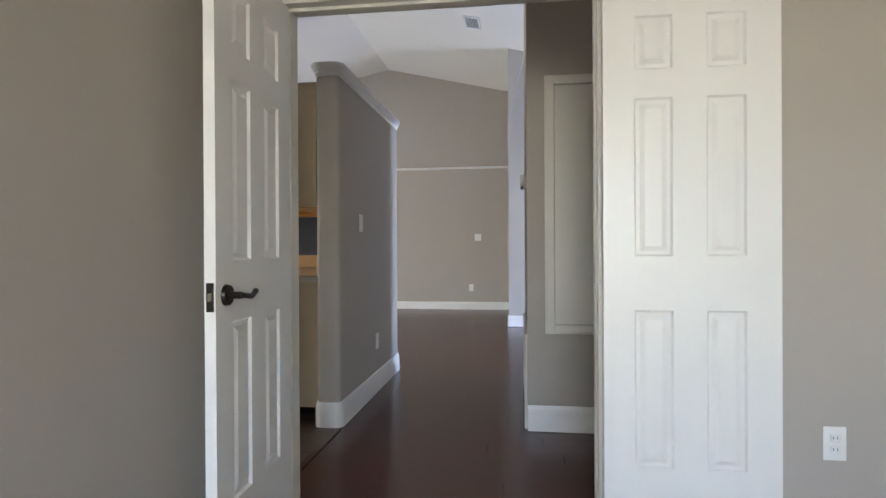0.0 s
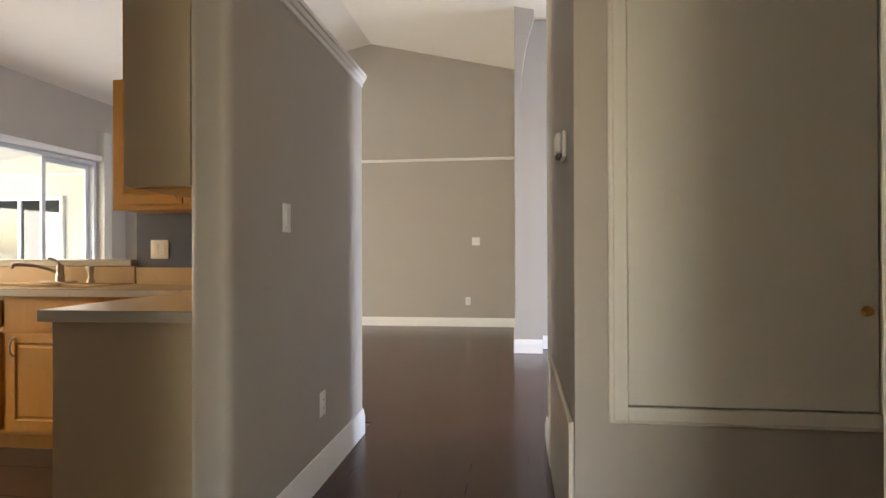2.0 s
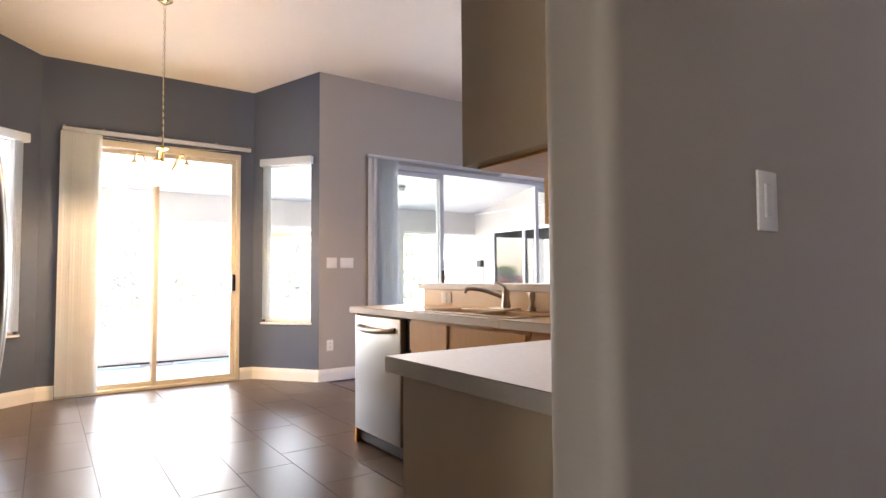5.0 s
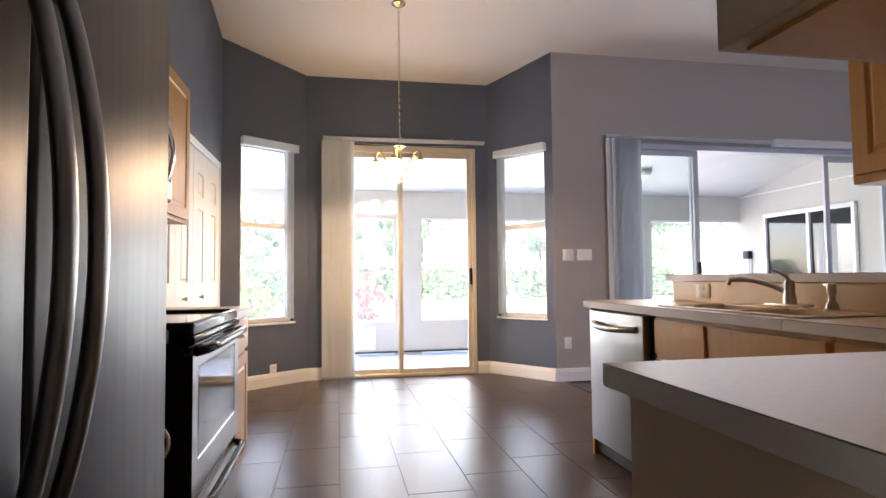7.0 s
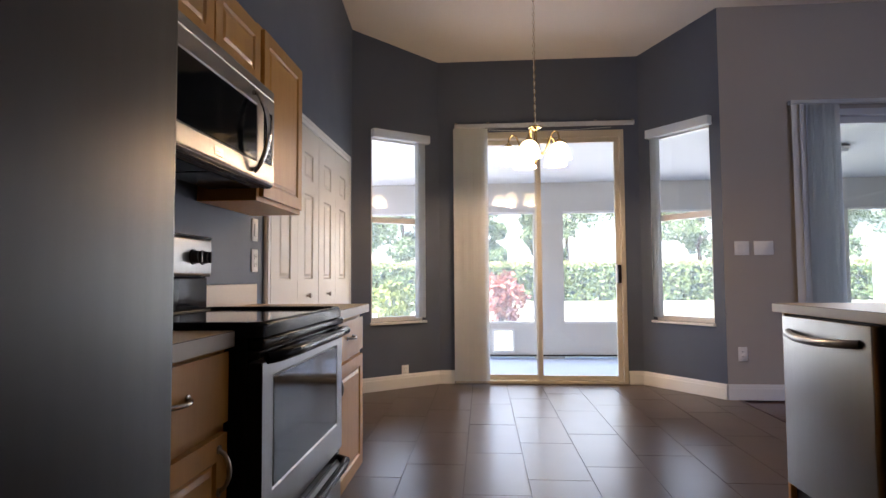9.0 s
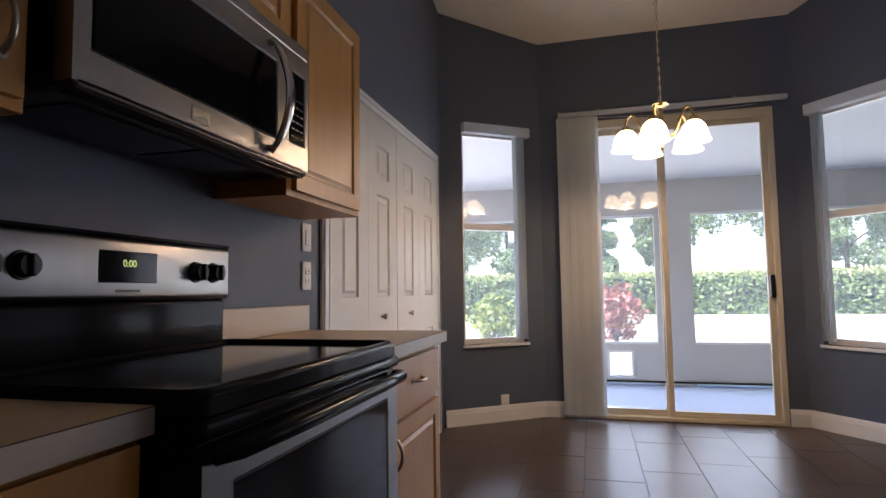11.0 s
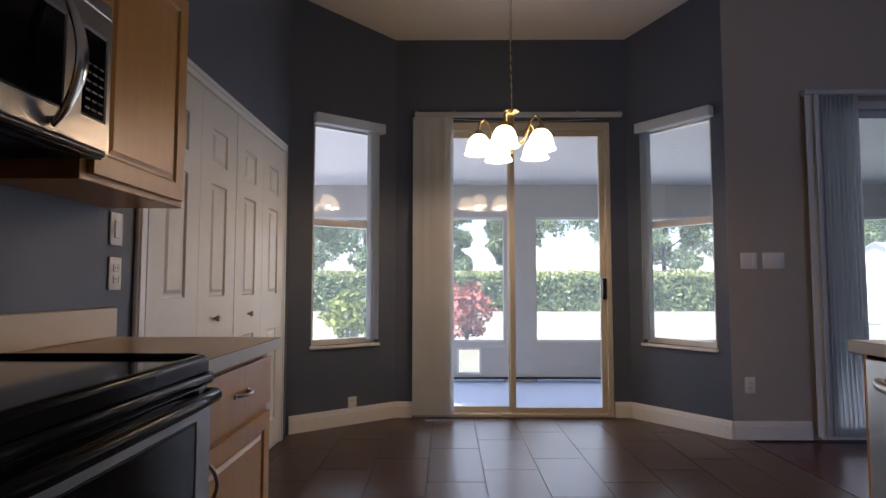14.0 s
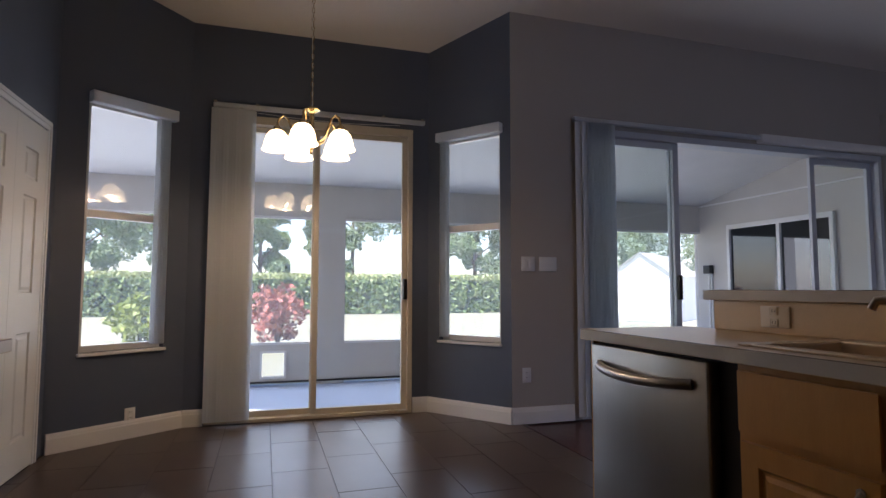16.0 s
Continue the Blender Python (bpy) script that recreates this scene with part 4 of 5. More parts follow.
FX, FYY = -3.07, 7.10
ob = thing("faucet", "nickel single-lever kitchen faucet behind the sink", "faucet", at=(FX, FYY, 0.927))
bm = bmesh.new()
slab(bm, FX - 0.12, FX + 0.10, FYY - 0.028, FYY + 0.028, 0.9275, 0.938, 0.005, 2)
part("base_plate", bm, NICKEL, ob, smooth=True)
bm = bmesh.new()
lathe(bm, [(0.0, 0.0), (0.027, 0.0), (0.025, 0.03), (0.021, 0.05), (0.022, 0.085), (0.018, 0.10), (0.0, 0.102)], 20, (FX, FYY, 0.938))
part("body", bm, NICKEL, ob, smooth=True)
bm = bmesh.new()
tube(bm, [(FX - 0.01, FYY, 0.985), (FX - 0.05, FYY - 0.03, 1.01), (FX - 0.11, FYY - 0.07, 1.035), (FX - 0.17, FYY - 0.105, 1.045), (FX - 0.205, FYY - 0.125, 1.042), (FX - 0.215, FYY - 0.13, 1.02)], 0.011, 12)
part("spout", bm, NICKEL, ob, smooth=True)
bm = bmesh.new()
tube(bm, [(FX, FYY, 1.035), (FX - 0.01, FYY - 0.005, 1.055), (FX - 0.035, FYY - 0.02, 1.075), (FX - 0.055, FYY - 0.03, 1.082)], 0.008, 10)
part("lever", bm, NICKEL, ob, smooth=True)
ob = thing("sink_sprayer", "nickel side sprayer beside the faucet", "sprayer", at=(-2.86, FYY, 0.927))
bm = bmesh.new()
lathe(bm, [(0.0, 0.0), (0.025, 0.0), (0.02, 0.02), (0.013, 0.03), (0.013, 0.05), (0.018, 0.07), (0.017, 0.10), (0.0, 0.105)], 18, (-2.86, FYY, 0.9275))
part("wand", bm, NICKEL, ob, smooth=True)
bm = bmesh.new()
slab(bm, -2.89, -2.855, FYY - 0.012, FYY + 0.008, 1.01, 1.03, 0.006, 2)
part("trigger", bm, NICKEL, ob, smooth=True)

# dishwasher
ob = thing("dishwasher", "stainless built-in dishwasher with a bowed handle", "dishwasher", at=(-3.80, 6.9, 0))
bm = bmesh.new()
slab(bm, -4.17, -3.475, 6.735, 7.19, 0.02, 0.865)
part("tub", bm, BLACKMATT, ob, "black tub")
bm = bmesh.new()
slab(bm, -4.16, -3.555, 6.69, 6.734, 0.105, 0.862, 0.007, 3)
d = part("door", bm, STEEL, ob, "brushed steel door", True)
bm = bmesh.new()
tube(bm, [(-4.10 + 0.485 * k / 16, 6.688 - 0.055 * math.sin(math.pi * k / 16) ** 0.6, 0.79 - 0.012 * math.sin(math.pi * k / 16)) for k in range(17)], 0.0165, 14)
part("handle", bm, STEEL, d, "bowed steel handle", True)
bm = bmesh.new()
slab(bm, -4.16, -3.49, 6.755, 6.775, 0.0, 0.10)
part("kick_plate", bm, BLACK, ob, "black kick plate")

# wall cabinets over the leg and on the stub wall
cabinet("tan laminate wall cabinet over the leg of the worktop", FACE_PX(-1.557, 6.87, 0), 1.214, 0.76, 0.243,
        [(0.02, 0.40, 1.36, 2.08, (0.36, 1.45, True), False, "door"), (0.41, 0.80, 1.36, 2.08, (0.45, 1.45, True), False, "door"), (0.81, 1.195, 1.36, 2.08, None, False, "door")], z0=1.34, toe=False, side=LAMINATE)
under = bpy.data.objects[[o.name for o in bpy.data.objects if o.name.startswith("wall_cabinet")][-1]]
bm = bmesh.new()
slab(bm, -1.536, -1.316, 5.68, 6.85, 1.334, 1.3396)
part("underside", bm, MAPLE, under, "bare maple underside")
cabinet("honey maple wall cabinet with raised door on the stub wall", FACE_MY(-2.55, 6.895, 0), 1.25, 0.76, 0.30,
        [(0.02, 0.44, 1.39, 2.10, (0.40, 1.48, True), False, "door"), (0.45, 0.86, 1.39, 2.10, (0.49, 1.48, True), False, "door")], z0=1.36, toe=False)

# ---- windows, sliding doors, porch, garden ----
def pane(parent, dims, m=None):
    bm = bmesh.new()
    slab(bm, *dims)
    p = part("pane", bm, GLASS, parent, m=m)
    p.visible_shadow = False
    return p


def bay_window(name, m, s0, s1, blind_side, label):
    """A single-hung window with a valance, a sill and blinds drawn to one side."""
    ob = structure(thing(name, label, "window", at=m @ Vector(((s0 + s1) / 2, 0.05, 0.63))), label, "window")
    z0, z1, zm = 0.63, 2.40, 1.60
    bm = bmesh.new()
    for a in ((s0, s0 + 0.035, z0, z1), (s1 - 0.035, s1, z0, z1), (s0 + 0.035, s1 - 0.035, z0, z0 + 0.045), (s0 + 0.035, s1 - 0.035, z1 - 0.04, z1)):
        slab(bm, a[0] + 0.001, a[1] - 0.001, 0.05, 0.10, a[2] + 0.001, a[3] - 0.001)
    part("window_frame", bm, WHITE, ob, m=m)
    bm = bmesh.new()
    slab(bm, s0 + 0.036, s1 - 0.036, 0.045, 0.095, zm - 0.03, zm + 0.025, 0.003)
    part("sash_rail", bm, WHITE, ob, "grey meeting rail", m=m)
    pane(ob, (s0 + 0.034, s1 - 0.034, 0.078, 0.082, zm + 0.02, z1 - 0.04), m)
    pane(ob, (s0 + 0.034, s1 - 0.034, 0.068, 0.072, z0 + 0.044, zm - 0.025), m)
    bm = bmesh.new()
    slab(bm, s0 - 0.012, s1 + 0.012, -0.03, 0.05, z0 - 0.022, z0, 0.004)
    part("window_sill", bm, WHITE, ob, m=m, smooth=True)
    bm = bmesh.new()
    slab(bm, s0 - 0.005, s1 + 0.03, -0.07, -0.002, z1 - 0.035, z1 + 0.045, 0.003)
    part("valance", bm, VINYL, ob, "cream blind valance", m=m)
    for k in range(5):
        bm = bmesh.new()
        x = s1 - 0.02 - k * 0.018 if blind_side > 0 else s0 + 0.02 + k * 0.018
        slab(bm, -0.0012, 0.0012, -0.028, 0.028, z0 + 0.03, z1 - 0.03)
        part("blind_slat", bm, VINYL, ob, m=m @ pose(x, -0.012, 0, 0, 0, 12 + 9 * (k % 2)))


bay_window("window_1", on_wall(BAY_L, BAY_A), 0.19, 0.77, 1, "tall white bay window with a cream valance")
bay_window("window_2", on_wall(BAY_B, BAY_R), 0.13, 0.74, -1, "tall white bay window with a cream valance")

SLIDER = material("almond_aluminium", (0.62, 0.56, 0.45), 0.4, vary=0.02)


def stile_frame(name, parent, m, s0, s1, z0, z1, w, y0, y1, mat, label=""):
    bm = bmesh.new()
    for a in ((s0, s0 + w, z0, z1), (s1 - w, s1, z0, z1), (s0 + w, s1 - w, z0, z0 + w), (s0 + w, s1 - w, z1 - w, z1)):
        slab(bm, a[0], a[1], y0, y1, a[2], a[3], 0.002)
    p = part(name, bm, mat, parent, label, m=m)
    return p


BC = on_wall(BAY_A, BAY_B)
ob = structure(thing("door_2", "sliding", "sliding door", at=(-7.12, 5.88, 0)), "almond framed sliding glass door to the porch", "sliding door")
bm = bmesh.new()
for a in ((0.157, 0.20, 0.0, 2.498), (1.79, 1.833, 0.0, 2.498), (0.20, 1.79, 2.43, 2.498), (0.20, 1.79, 0.0, 0.03)):
    slab(bm, a[0], a[1], -0.012, 0.13, a[2] + 0.001, a[3], 0.003)
part("frame", bm, SLIDER, ob, m=BC)
for s0, s1, y0 in ((0.20, 1.01, 0.07), (0.975, 1.79, 0.025)):
    p = stile_frame("glass_leaf", ob, BC, s0, s1, 0.031, 2.429, 0.045, y0, y0 + 0.035, SLIDER)
    pane(p, (s0 + 0.044, s1 - 0.044, y0 + 0.015, y0 + 0.02, 0.075, 2.385), BC)
bm = bmesh.new()
slab(bm, 1.75, 1.785, -0.02, 0.024, 0.98, 1.16, 0.006, 2)
part("handle", bm, BRONZE, ob, "dark pull handle", True, BC)

ob = thing("vertical_blind", "cream vertical blind drawn to one side of the sliding door", "blind", at=(-7.03, 5.2, 0.03))
bm = bmesh.new()
slab(bm, 0.165, 1.925, -0.085, -0.045, 2.53, 2.57, 0.005)
rail = part("head_rail", bm, VINYL, ob, "cream head rail", m=BC)
for s in (0.18, 0.5, 1.0, 1.55, 1.9):
    bm = bmesh.new()
    slab(bm, s - 0.012, s + 0.012, -0.087, -0.002, 2.565, 2.582, 0.002)
    part("bracket", bm, NICKEL, rail, "metal bracket", m=BC)
for k in range(12):
    bm = bmesh.new()
    n = 6
    for i in range(n):
        a0, a1 = -0.044 + 0.088 * i / n, -0.044 + 0.088 * (i + 1) / n
        y0, y1 = 0.008 * math.cos(a0 * 30), 0.008 * math.cos(a1 * 30)
        q = [bm.verts.new(v) for v in ((a0, y0, 0.035), (a1, y1, 0.035), (a1, y1, 2.527), (a0, y0, 2.527))]
        bm.faces.new(q)
    bmesh.ops.remove_doubles(bm, verts=bm.verts, dist=1e-5)
    bmesh.ops.solidify(bm, geom=bm.faces[:], thickness=0.0012)
    part("slat", bm, VINYL, ob, m=BC @ pose(0.195 + k * 0.0235, -0.065, 0, 0, 0, 18 + 7 * math.sin(k * 1.7)), smooth=True)
bm = bmesh.new()
tube(bm, [(0.5 + 1.2 * k / 8, -0.066, 2.51 - 0.022 * math.sin(math.pi * k / 8)) for k in range(9)], 0.002, 6)
part("cord", bm, VINYL, rail, "slack cord", m=BC)

# family room slider
FM = on_wall(BAY_R, (-6.42, 12.32))
F0, F1 = 0.62, 4.2
ob = structure(thing("door_3", "x", "sliding door", at=(-6.47, 9.8, 0)), "wide white sliding glass door, one leaf open", "sliding door")
ALU = material("grey_white_aluminium", (0.60, 0.62, 0.64), 0.4, vary=0.02)
bm = bmesh.new()
for a in ((F0 + 0.002, F0 + 0.05, 0, 2.458), (F1 - 0.05, F1 - 0.002, 0, 2.458), (F0 + 0.05, F1 - 0.05, 2.40, 2.458), (F0 + 0.05, F1 - 0.05, 0, 0.03)):
    slab(bm, a[0], a[1], -0.012, 0.13, a[2] + 0.001, a[3], 0.003)
part("frame", bm, ALU, ob, m=FM)
for s0, s1, y0 in ((F0 + 0.05, 1.67, 0.07), (0.80, 1.68, 0.03), (3.31, 4.15, 0.07)):
    p = stile_frame("glass_leaf", ob, FM, s0, s1, 0.031, 2.399, 0.06, y0, y0 + 0.035, ALU)
    pane(p, (s0 + 0.059, s1 - 0.059, y0 + 0.015, y0 + 0.02, 0.09, 2.34), FM)
bm = bmesh.new()
slab(bm, 1.63, 1.665, -0.01, 0.029, 0.98, 1.2, 0.006, 2)
part("handle", bm, BRONZE, ob, "dark pull handle", True, FM)
ob = thing("vertical_blind", "grey-white vertical blind drawn aside beside the wide slider", "blind", at=(-6.36, 8.1, 0.03))
bm = bmesh.new()
slab(bm, 0.555, 2.55, -0.075, -0.02, 2.49, 2.525, 0.004)
part("head_rail", bm, VINYL, ob, m=FM)
for k in range(11):
    bm = bmesh.new()
    slab(bm, -0.044, 0.044, -0.0008, 0.0008, 0.035, 2.488)
    # slats 0 and 2 are white: light caught by the stack, painted in
    part("slat", bm, WHITE if k in (0, 2) else VINYL, ob, m=FM @ pose(0.605 + k * 0.033, -0.06, 0, 0, 0, (6, 50, 12, 34, 38, 32, 40, 36, 33, 39, 35)[k]))
ob = thing("blind_cassette", "white roller blind cassette above the wide slider", "blind", at=(-6.36, 10.8, 2.5))
bm = bmesh.new()
slab(bm, 2.555, 4.3, -0.085, -0.004, 2.462, 2.545, 0.012, 2)
part("cassette", bm, WHITE, ob, m=FM, smooth=True)

# porch
plain("floor_porch", (-9.18, -6.575, 1.4, 11.6, -0.16, -0.035), PORCHFLOOR, "pale blue-grey concrete porch floor", "floor")
bm = bmesh.new()
OUT = ((-9.6, 1.2), (-6.68, 1.2), (-6.68, 3.99), (-6.64, 4.03), (-7.235, 4.83), (-7.235, 6.94), (-6.57, 7.45), (-6.57, 11.7), (-9.6, 11.7))
lo = [bm.verts.new((x, y, 2.31 + 0.193 * (x + 9.05))) for x, y in OUT]
hi = [bm.verts.new(v.co + Vector((0, 0, 0.12))) for v in lo]
bm.faces.new(lo), bm.faces.new(hi)
for k in range(len(OUT)):
    j = (k + 1) % len(OUT)
    bm.faces.new((lo[k], lo[j], hi[j], hi[k]))
structure(part("ceiling_porch", bm, PORCHCEIL), "off-white sloped porch ceiling", "ceiling")
bm = bmesh.new()
for y0, y1, z0, z1 in ((1.4, 11.6, 1.92, 2.305), (1.4, 5.45, 0.0, 0.43), (5.72, 11.6, 0.0, 0.43), (5.45, 5.72, 0.0, 0.06), (5.45, 5.72, 0.35, 0.43),
                       (6.0, 6.39, 0.43, 1.92), (6.0, 6.39, -0.034, 0.0), (1.4, 1.7, 0.43, 1.92), (9.75, 10.02, 0.43, 1.92)):
    slab(bm, -9.17, -9.05, y0, y1, z0, z1)
structure(part("wall_porch", bm, PORCHWALL), "grey stucco porch wall with wide screened openings", "wall")
plain("trim_knee_rail", (-9.045, -9.03, 1.4, 11.59, 0.002, 0.022), BRONZE, "dark bottom rail of the screened knee wall", "trim")
plain("wall_porch_end", (-9.17, -6.3, 11.6, 11.75, -0.1, 2.9), PORCHWALL, "pale stucco end wall of the porch", "wall")
plain("wall_porch_far_end", (-9.17, -6.3, 1.25, 1.4, -0.1, 0.43), PORCHWALL, "pale stucco knee wall of the porch", "wall")
plain("wall_porch_far_beam", (-9.17, -6.3, 1.25, 1.4, 1.92, 2.9), PORCHWALL, "pale stucco beam of the porch", "wall")
bm = bmesh.new()
slab(bm, -9.06, -6.6, 11.585, 11.599, 2.28, 2.30)
structure(part("trim_porch_conduit", bm, WHITE), "white conduit along the porch end wall", "trim")
ob = thing("pet_door", "white translucent pet door flap in the knee wall", "pet door", at=(-9.05, 5.585, 0.06))
bm = bmesh.new()
for y0, y1, z0, z1 in ((5.44, 5.465, 0.05, 0.36), (5.705, 5.73, 0.05, 0.36), (5.465, 5.705, 0.05, 0.07), (5.465, 5.705, 0.34, 0.36)):
    slab(bm, -9.045, -9.035, y0, y1, z0, z1)
part("frame", bm, WHITE, ob)
FLAP = bpy.data.materials.new("translucent_flap")
FLAP.use_nodes = True
FLAP.node_tree.nodes.clear()
fo, ft = FLAP.node_tree.nodes.new("ShaderNodeOutputMaterial"), FLAP.node_tree.nodes.new("ShaderNodeBsdfTranslucent")
ft.inputs[0].default_value = (0.92, 0.92, 0.9, 1)
fm, fc = FLAP.node_tree.nodes.new("ShaderNodeMixShader"), FLAP.node_tree.nodes.new("ShaderNodeBsdfTransparent")
fm.inputs[0].default_value = 0.2
FLAP.node_tree.links.new(fc.outputs[0], fm.inputs[1])
FLAP.node_tree.links.new(ft.outputs[0], fm.inputs[2])
FLAP.node_tree.links.new(fm.outputs[0], fo.inputs[0])
bm = bmesh.new()
slab(bm, -9.07, -9.068, 5.467, 5.703, 0.072, 0.338)
part("flap", bm, FLAP, ob, "white translucent flap")
SCREEN = bpy.data.materials.new("insect_screen")
SCREEN.use_nodes = True
SCREEN.node_tree.nodes.clear()
so, sx = SCREEN.node_tree.nodes.new("ShaderNodeOutputMaterial"), SCREEN.node_tree.nodes.new("ShaderNodeMixShader")
st, sd = SCREEN.node_tree.nodes.new("ShaderNodeBsdfTransparent"), SCREEN.node_tree.nodes.new("ShaderNodeBsdfTranslucent")
sd.inputs[0].default_value = (0.75, 0.77, 0.8, 1)
sx.inputs[0].default_value = 0.14
SCREEN.node_tree.links.new(st.outputs[0], sx.inputs[1])
SCREEN.node_tree.links.new(sd.outputs[0], sx.inputs[2])
SCREEN.node_tree.links.new(sx.outputs[0], so.inputs[0])
for name, y0, y1 in (("screen_bay", 1.7, 6.0), ("screen_bay", 6.39, 9.75), ("screen_bay", 10.02, 11.6)):
    ob = thing("screen_frame", "white aluminium screen frame in a porch opening", "screen frame", "porch screens", at=(-9.08, (y0 + y1) / 2, 0.43))
    for z0, z1, yy0, yy1 in ((0.431, 0.455, y0, y1), (1.89, 1.919, y0, y1)):
        bm = bmesh.new()
        slab(bm, -9.10, -9.055, yy0 + 0.001, yy1 - 0.001, z0, z1, 0.003)
        part("rail", bm, WHITE, ob)
    bm = bmesh.new()
    slab(bm, -9.112, -9.110, y0 + 0.002, y1 - 0.002, 0.432, 1.918)
    part("mesh_screen", bm, SCREEN, ob, "fine insect screen")
    n = round((y1 - y0) / 1.3)
    for k in range(1, n):
        bm = bmesh.new()
        yy = y0 + (y1 - y0) * k / n
        slab(bm, -9.10, -9.06, yy - 0.02, yy + 0.02, 0.456, 1.889, 0.003)
        part("post", bm, WHITE, ob)
# end wall's own sliding window
ob = structure(thing("window_3", "x", "window", at=(-7.6, 11.6, 0)), "white framed dark glass sliding window in the porch end wall", "window")
bm = bmesh.new()
for x0, x1, z0, z1 in ((-8.50, -8.45, 0.0, 1.96), (-7.70, -7.65, 0.0, 1.90), (-7.0, -6.95, 0.0, 1.96), (-8.45, -7.0, 1.90, 1.96)):
    slab(bm, x0, x1, 11.55, 11.597, z0, z1, 0.003)
part("window_frame", bm, WHITE, ob)
for x0, x1 in ((-8.45, -7.70), (-7.65, -7.0)):
    bm = bmesh.new()
    slab(bm, x0, x1, 11.585, 11.596, 0.0, 1.90)
    part("pane", bm, GARDENGLASS, ob, "dark reflecting glass")
ob = thing("meter_box", "dark grey electrical box on the porch end wall", "electrical box", at=(-8.85, 11.6, 1.2))
bm = bmesh.new()
slab(bm, -8.92, -8.80, 11.52, 11.599, 1.30, 1.42, 0.008, 2)
part("box", bm, BLACKMATT, ob, smooth=True)
for dx in (-0.02, 0.03):
    bm = bmesh.new()
    rod(bm, (-8.85 + dx, 11.58, 0.0), (-8.85 + dx, 11.58, 1.30), 0.012)
    part("conduit", bm, PLATE, ob, "grey conduit")
ob = thing("porch_light", "round flush porch ceiling light", "ceiling light", at=(-8.1, 9.35, 2.49))
plm = pose(-8.1, 9.35, 2.31 + 0.193 * 0.95 - 0.002)
bm = bmesh.new()
lathe(bm, [(0, -0.0), (0.12, -0.0), (0.125, -0.02), (0.11, -0.03), (0, -0.03)])
part("base", bm, NICKEL, ob, smooth=True, m=plm)
bm = bmesh.new()
lathe(bm, [(0.108, -0.03), (0.10, -0.06), (0.06, -0.085), (0.0, -0.095)])
part("globe", bm, PLATE, ob, "white glass globe", True, plm)
ob = thing("floor_vent", "grey metal register on the porch floor", "floor vent", at=(-7.62, 5.85, -0.035))
bm = bmesh.new()
slab(bm, -7.70, -7.55, 5.76, 5.95, -0.0345, -0.028, 0.002)
part("plate", bm, BRONZE, ob)


# garden
def leaves(name, centre, size, count, leaf, mat, parent=None, seed=1, box=False, label=""):
    """Many small bent leaves scattered through an uneven volume."""
    r = np.random.default_rng(seed)
    p = r.uniform(-1, 1, (count * 3, 3))
    if not box:
        d = np.linalg.norm(p, axis=1)
        lump = 0.72 + 0.28 * np.sin(p[:, 0] * 5.1 + seed) * np.sin(p[:, 1] * 4.3 + 2 * seed) * np.cos(p[:, 2] * 4.7)
        p = p[(d < lump) & (d > 0.25)]
    else:
        p = p[p[:, 2] < 0.82 + 0.18 * np.sin(p[:, 1] * 31) * np.sin(p[:, 1] * 13 + p[:, 0] * 3)]
    p = p[:count] * np.array(size) + np.array(centre)
    n = len(p)
    a, b = r.normal(size=(n, 3)), r.normal(size=(n, 3))
    a /= np.linalg.norm(a, axis=1, keepdims=True)
    b -= a * np.sum(a * b, axis=1, keepdims=True)
    b /= np.linalg.norm(b, axis=1, keepdims=True)
    s = leaf * r.uniform(0.6, 1.3, (n, 1))
    v = np.stack([p - a * s, p + b * s * 0.45, p + a * s, p - b * s * 0.45], axis=1).reshape(-1, 3)
    me = bpy.data.meshes.new(name)
    me.from_pydata(v.tolist(), [], [(4 * i, 4 * i + 1, 4 * i + 2, 4 * i + 3) for i in range(n)])
    me.materials.append(mat)
    ob = new(name, me)
    if parent is not None:
        ob.parent = parent
        ob.matrix_parent_inverse = parent.matrix_basis.inverted()
    if label:
        ob["label"] = label
    return ob


bm = bmesh.new()
bmesh.ops.create_grid(bm, x_segments=4, y_segments=4, size=600, matrix=pose(-200, 8, -0.17))
structure(part("ground", bm, GRASS), "mown green lawn reaching the horizon", "ground")
# very dark green for a core block: shade between the leaves, as colour
SHADE_CORE = material("hedge_inner_shade", (0.025, 0.04, 0.015), 0.9, vary=0.2, scale=4, grain=30, bump=0.1)


def hedge(name_label, x0, x1, y0, y1, top, count, seed):
    """A clipped hedge: dark core painted as inner shade, leaf shell on its faces, top painted sunlit."""
    ob = thing("hedge", name_label, "hedge", at=((x0 + x1) / 2, (y0 + y1) / 2, -0.17))
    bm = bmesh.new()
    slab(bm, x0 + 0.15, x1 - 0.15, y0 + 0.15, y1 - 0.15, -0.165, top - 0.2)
    part("shade_core", bm, SHADE_CORE, ob, "dark core block, painted as the shade between the leaves")
    cx, cy = (x0 + x1) / 2, (y0 + y1) / 2
    leaves("leaf_shell", (x1 - 0.1, cy, top / 2 - 0.1), (0.24, (y1 - y0) / 2, top / 2 + 0.05), count, 0.12, LEAF, ob, seed, True, "green leaves on the clipped face")
    leaves("leaf_crest", (cx, cy, top - 0.08), ((x1 - x0) / 2, (y1 - y0) / 2, 0.2), count, 0.11, SUNLIT_CREST, ob, seed + 1, True, "hedge leaves along the top, sunlight painted in as yellow-green")


# brighter copy of the hedge leaf: sunlight on the top put into the colour
SUNLIT_CREST = material("hedge_leaf_sunlit", (0.22, 0.28, 0.08), 0.45, vary=0.15, scale=3, grain=20, second=(0.36, 0.40, 0.18))
